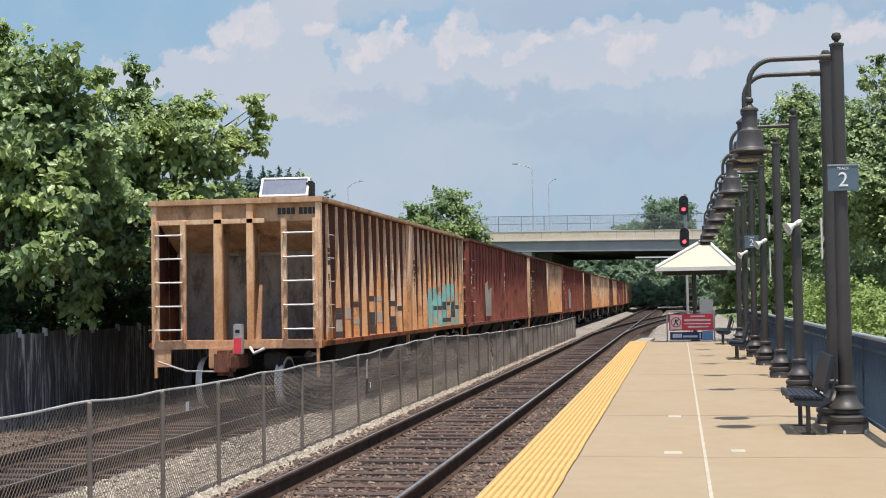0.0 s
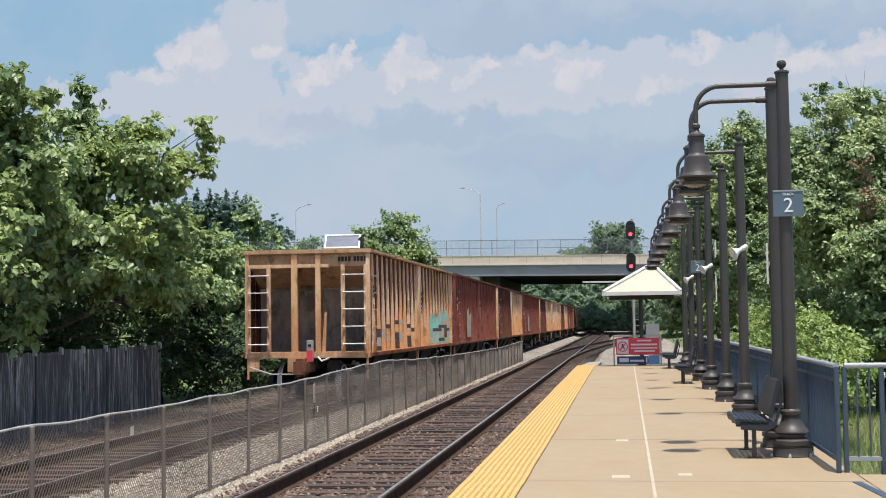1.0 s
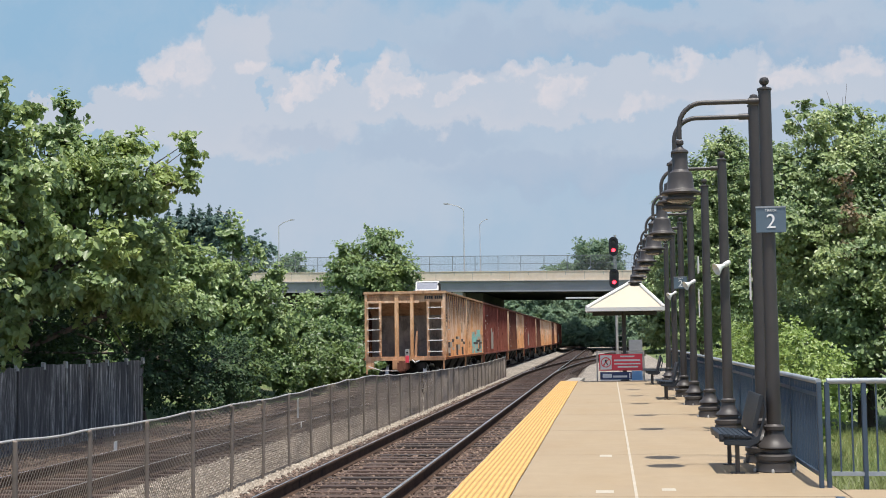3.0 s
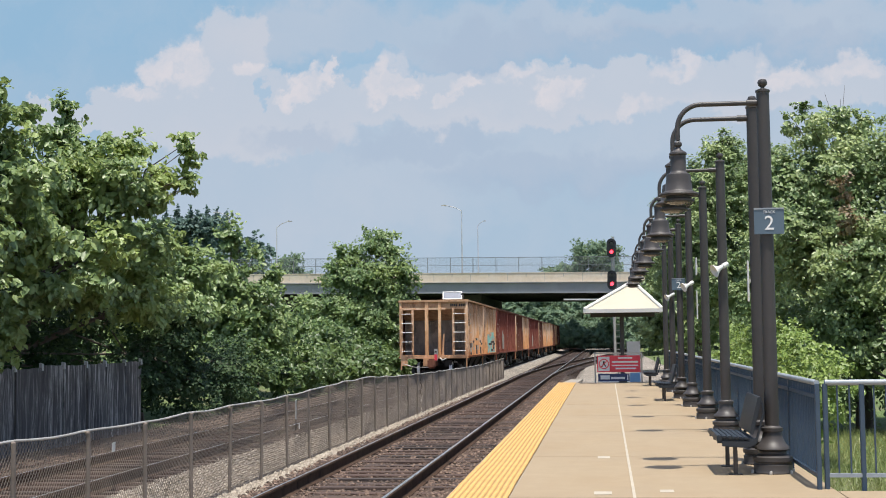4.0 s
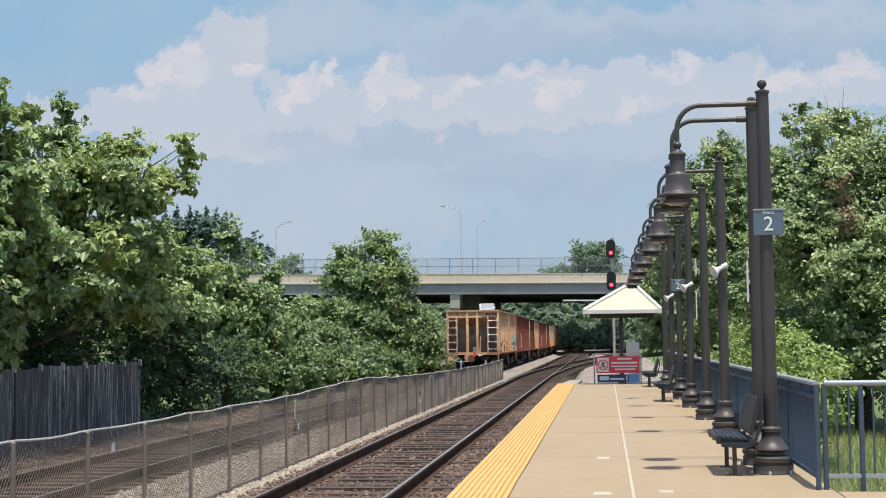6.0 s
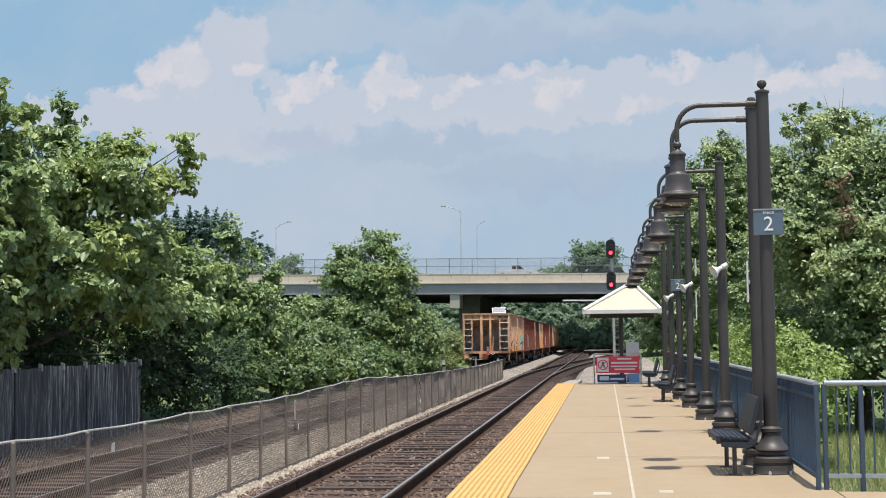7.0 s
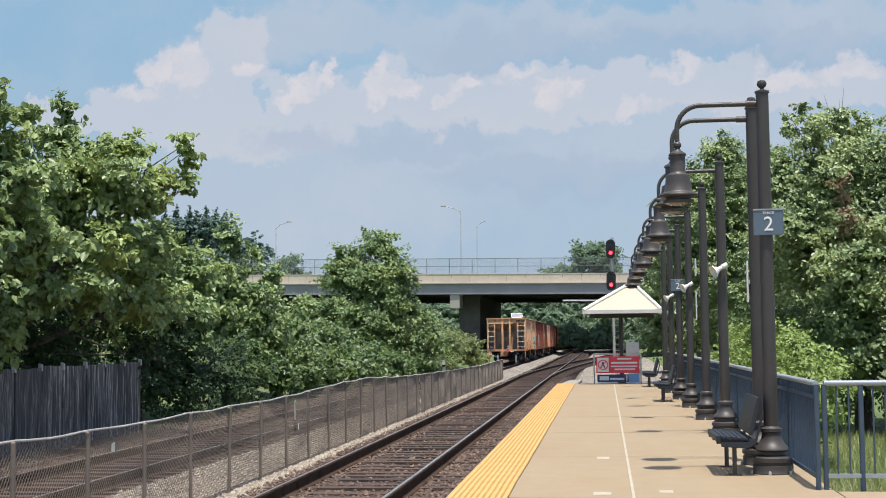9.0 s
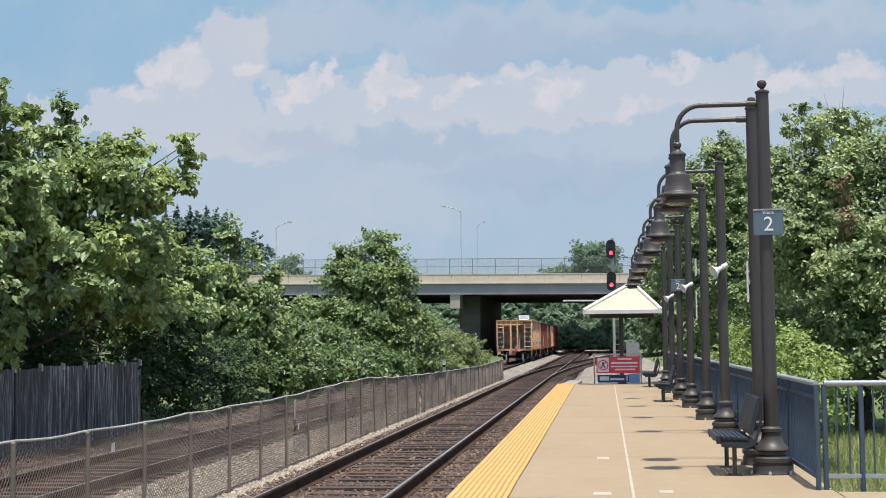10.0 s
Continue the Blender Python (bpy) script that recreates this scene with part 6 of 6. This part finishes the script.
# bare twigs over the treetops
tw = thing("bare_tree", "bare grey dead branches above the treetops", "tree")
rng_tw = random.Random(9)
g = Geo().tube([(6.35, 36, -0.7), (6.4, 36, 5.0), (6.3, 36, 7.4)], [0.07, 0.05, 0.02], 6)
for k in range(7):
    z = 6.2 + k * 0.18
    d = rng_tw.uniform(-0.4, 0.4)
    g.tube([(6.35, 36, z - 0.5), (6.35 + d * 0.5, 36 + rng_tw.uniform(-0.3, 0.3), z + 0.2), (6.35 + d, 36, z + 0.9)], [0.012, 0.008, 0.003], 5)
part("branch", g, M_bark, tw)

# ---- woods in the distance ----
def woods(name, label, spans, count, size, seed, material=None):
    rng = random.Random(seed)
    blobs = []
    for x0, x1, y0, y1, z0, z1, r in spans:
        for _ in range(int((x1 - x0) * (y1 - y0) ** 0.5 / (r * r) * 4.5) + 3):
            x, y = rng.uniform(x0, x1), rng.uniform(y0, y1)
            blobs.append((x, y, rng.uniform(z0, z1), r * rng.uniform(0.7, 1.2), r * rng.uniform(0.7, 1.2), r * rng.uniform(0.7, 1.3)))
    ob = leaves(name, blobs, count, size, material or M_leaf_far, seed, 1.0, per_clump=60)
    return tagged(ob, label, "woods", kind="stuff")


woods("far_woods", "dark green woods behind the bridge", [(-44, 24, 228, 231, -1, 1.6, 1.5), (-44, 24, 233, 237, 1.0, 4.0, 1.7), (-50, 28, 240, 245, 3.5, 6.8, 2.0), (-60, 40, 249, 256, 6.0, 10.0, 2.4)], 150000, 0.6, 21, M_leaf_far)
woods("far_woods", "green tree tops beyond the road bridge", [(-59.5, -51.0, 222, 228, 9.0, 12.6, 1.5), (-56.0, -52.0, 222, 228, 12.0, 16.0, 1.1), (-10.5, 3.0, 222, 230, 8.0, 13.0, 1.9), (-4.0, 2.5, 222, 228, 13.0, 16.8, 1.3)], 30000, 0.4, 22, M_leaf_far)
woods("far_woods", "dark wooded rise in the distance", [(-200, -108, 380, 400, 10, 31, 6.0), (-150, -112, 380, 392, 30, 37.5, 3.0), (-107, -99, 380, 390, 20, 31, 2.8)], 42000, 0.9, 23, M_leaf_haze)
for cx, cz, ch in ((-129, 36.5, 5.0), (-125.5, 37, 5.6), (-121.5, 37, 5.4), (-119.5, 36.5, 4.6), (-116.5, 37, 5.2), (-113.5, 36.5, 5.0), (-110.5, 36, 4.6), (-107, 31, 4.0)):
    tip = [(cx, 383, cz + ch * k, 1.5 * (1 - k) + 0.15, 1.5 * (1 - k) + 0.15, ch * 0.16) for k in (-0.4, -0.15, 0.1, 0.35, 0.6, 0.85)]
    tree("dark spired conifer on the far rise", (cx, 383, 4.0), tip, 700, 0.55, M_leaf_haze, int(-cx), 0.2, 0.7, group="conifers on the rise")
woods("far_woods", "woods along the line to the side", [(12, 40, 60, 130, 1, 8, 3.2)], 30000, 0.4, 24, M_leaf_right)
woods("far_woods", "woods behind the board fence", [(-34, -17, 20, 75, -0.5, 2.0, 2.0), (-40, -19, 80, 140, 0, 2.0, 2.0)], 30000, 0.35, 25, M_leaf_mid)


# ---- grass tufts by the railing ----
def grass_tufts():
    rng = np.random.default_rng(8)
    n = 26000
    x, y = rng.uniform(2.4, 10.0, n), 14.3 + 18.0 * rng.random(n) ** 1.3
    z = np.array([ground_height(a, b) for a, b in zip(x, y)])
    h = rng.uniform(0.06, 0.28, n)
    a = rng.uniform(0, 6.28, n)
    lean = rng.normal(0, 0.1, (n, 2))
    w = 0.009
    v = np.empty((n, 3, 3))
    v[:, 0] = np.stack([x - w * np.cos(a), y - w * np.sin(a), z], 1)
    v[:, 1] = np.stack([x + w * np.cos(a), y + w * np.sin(a), z], 1)
    v[:, 2] = np.stack([x + lean[:, 0], y + lean[:, 1], z + h], 1)
    me = bpy.data.meshes.new("grass")
    me.from_pydata(v.reshape(-1, 3).tolist(), [], np.arange(n * 3).reshape(-1, 3).tolist())
    me.materials.append(M_blade)
    tagged(new("grass", me), "long green grass below the platform railing", "grass", kind="stuff")


grass_tufts()


# ---- sky with clouds, far behind everything ----
def sky_backdrop():
    D = 3000.0
    n = Nodes("hazy sky with summer clouds")
    pos = n.place((1 / D, 1 / D, 1 / D))
    warp = n.node("TexNoise", Vector=pos, Scale=26.0, Detail=6.0, Roughness=0.62)
    off = n.node("VectorMath", **{})
    off.operation = "MULTIPLY_ADD"
    n.link(warp.outputs["Color"], off.inputs[0])
    off.inputs[1].default_value = (0.07, 0.0, 0.07)
    n.link(pos, off.inputs[2])
    warped = off.outputs[0]

    def blob(x, y, rx, ry, soft=0.5):
        u, w = (x - 1066) / 2350 + 0.035, (598 - y) / 2350 + 0.035
        m = n.node("Mapping", Vector=warped)
        m.vector_type = "TEXTURE"
        m.inputs["Location"].default_value = (u, 1.0, w)
        m.inputs["Scale"].default_value = (rx / 2350, 1.0, ry / 2350)
        d = n.node("VectorMath", Vector=m.outputs[0])
        d.operation = "LENGTH"
        r = n.node("MapRange")
        r.interpolation_type = "SMOOTHSTEP"
        n.link(d.outputs["Value"], r.inputs["Value"])
        r.inputs["From Min"].default_value, r.inputs["From Max"].default_value = 0.9 + soft / 2, 0.9 - soft / 2
        return r.outputs["Result"]

    def layer(blobs, soft=0.5):
        total = None
        for q in blobs:
            b = blob(*q, soft)
            total = b if total is None else n.math("MAXIMUM", total, b)
        return total

    sep = n.node("SeparateXYZ", Vector=pos)
    high = n.node("MapRange", Value=sep.outputs["Z"])
    high.inputs["From Min"].default_value, high.inputs["From Max"].default_value = 0.03, 0.24
    col = n.mix(high.outputs[0], (0.46, 0.58, 0.715), (0.32, 0.52, 0.72))
    veil = n.ramp(n.noise(9.0, 6, 0.6, vector=warped), [(0.4, 0.0), (0.65, 0.7)])
    # the great bank, its lower haze, and the thin high sheet
    bank = layer([(400, 60, 85, 90), (330, 110, 110, 75), (240, 165, 110, 45), (440, 190, 240, 85), (620, 165, 150, 60), (820, 170, 190, 65), (1050, 165, 220, 60), (1320, 165, 170, 60), (1500, 160, 150, 55), (90, 180, 110, 28), (30, 175, 40, 26), (150, 195, 150, 32)], 0.22)
    low = layer([(480, 330, 420, 130), (850, 260, 420, 70), (1250, 230, 300, 50)], 0.8)
    sheet = layer([(560, 30, 230, 70), (800, 60, 220, 60), (1150, 30, 420, 34), (1450, 50, 220, 50)], 0.7)
    col = n.mix(n.math("MULTIPLY", low, 0.4), col, (0.62, 0.655, 0.745))
    col = n.mix(n.math("MULTIPLY", sheet, 0.6), col, (0.55, 0.61, 0.72))
    col = n.mix(n.math("MULTIPLY", bank, 0.68), col, (0.655, 0.675, 0.75))
    col = n.mix(n.math("MULTIPLY", veil, 0.28), col, (0.68, 0.69, 0.755))
    grey = layer([(1100, 75, 330, 38), (860, 85, 110, 42), (760, 255, 170, 34), (1000, 310, 260, 40), (520, 235, 90, 26), (1420, 90, 160, 34)], 0.7)
    col = n.mix(n.math("MULTIPLY", grey, 0.5), col, (0.43, 0.53, 0.68))
    hole = layer([(632, 116, 30, 26), (655, 88, 48, 24), (455, 160, 14, 26)], 0.5)
    col = n.mix(n.math("MULTIPLY", hole, 0.6), col, (0.36, 0.55, 0.74))
    lit = layer([(300, 60, 34, 36), (262, 92, 40, 34), (325, 95, 34, 50), (215, 138, 44, 22), (545, 128, 34, 24), (585, 112, 20, 22), (520, 150, 36, 18), (690, 118, 30, 30), (668, 152, 34, 22), (720, 150, 34, 26), (830, 140, 30, 20), (800, 165, 26, 14), (920, 130, 40, 22), (1000, 160, 44, 24), (1130, 195, 34, 26), (1200, 120, 46, 24), (1390, 150, 60, 26), (1500, 130, 50, 30), (430, 100, 44, 24)], 0.6)
    fluff = n.ramp(n.noise(45.0, 5, 0.6, vector=warped), [(0.3, 0.3), (0.62, 1.0)])
    col = n.mix(n.math("MULTIPLY", n.math("MULTIPLY", lit, fluff), 0.75), col, (0.8, 0.755, 0.79))
    e = n.node("Emission", Color=col, Strength=0.785)
    n.link(e.outputs[0], n.tree.nodes["Material Output"].inputs["Surface"])
    g = Geo().add([(-2600, D, -300), (2200, D, -300), (2200, D, 1500), (-2600, D, 1500)], [(0, 1, 2, 3)])
    tagged(part("backdrop", g, n.mat), "hazy blue summer sky with scattered clouds", "sky", kind="structure")


sky_backdrop()


# ---- what moves ----
TRAIN_START, TRAIN_SPEED = 23.0, 9.55


def car_pose(s):
    xr, yr, _ = bend(TRAIN_X, s + 1.75)
    xf, yf, _ = bend(TRAIN_X, s + L_CAR - 1.75)
    d = Vector((xf - xr, yf - yr, grade(yf) - grade(yr))).normalized()
    o = Vector((xr, yr, grade(yr))) - d * 1.75
    return pose(o.x, o.y, o.z, math.degrees(math.asin(d.z)), 0, math.degrees(math.atan2(-d.x, d.y)))


def motions():
    for i, car in enumerate(cars):
        walk(car, [(k * 0.5, car_pose(TRAIN_START + i * PITCH + TRAIN_SPEED * k * 0.5)) for k in range(21)])
    turn = math.degrees(TRAIN_SPEED / WHEEL_R)
    for axles in axle_sets[:2]:
        for w in axles:
            x, y, z = w.matrix_basis.translation
            walk(w, [(k / 15, pose(x, y, z, -turn * k / 15)) for k in range(151)])
    walk(saloon, [(k * 1.0, pose(-24.9 - 17.6 * (k - 8.5), 180.0, 9.55 - 0.0115 * (-1.0 - 17.6 * (k - 8.5)), 0, -0.66, 180)) for k in range(11)])
    walk(truck, [(k * 1.0, pose(-37.4 + 17.6 * (k - 5.5), 173.2, 9.55 - 0.0115 * (-13.5 + 17.6 * (k - 5.5)), 0, 0.66, 0)) for k in range(11)])


motions()
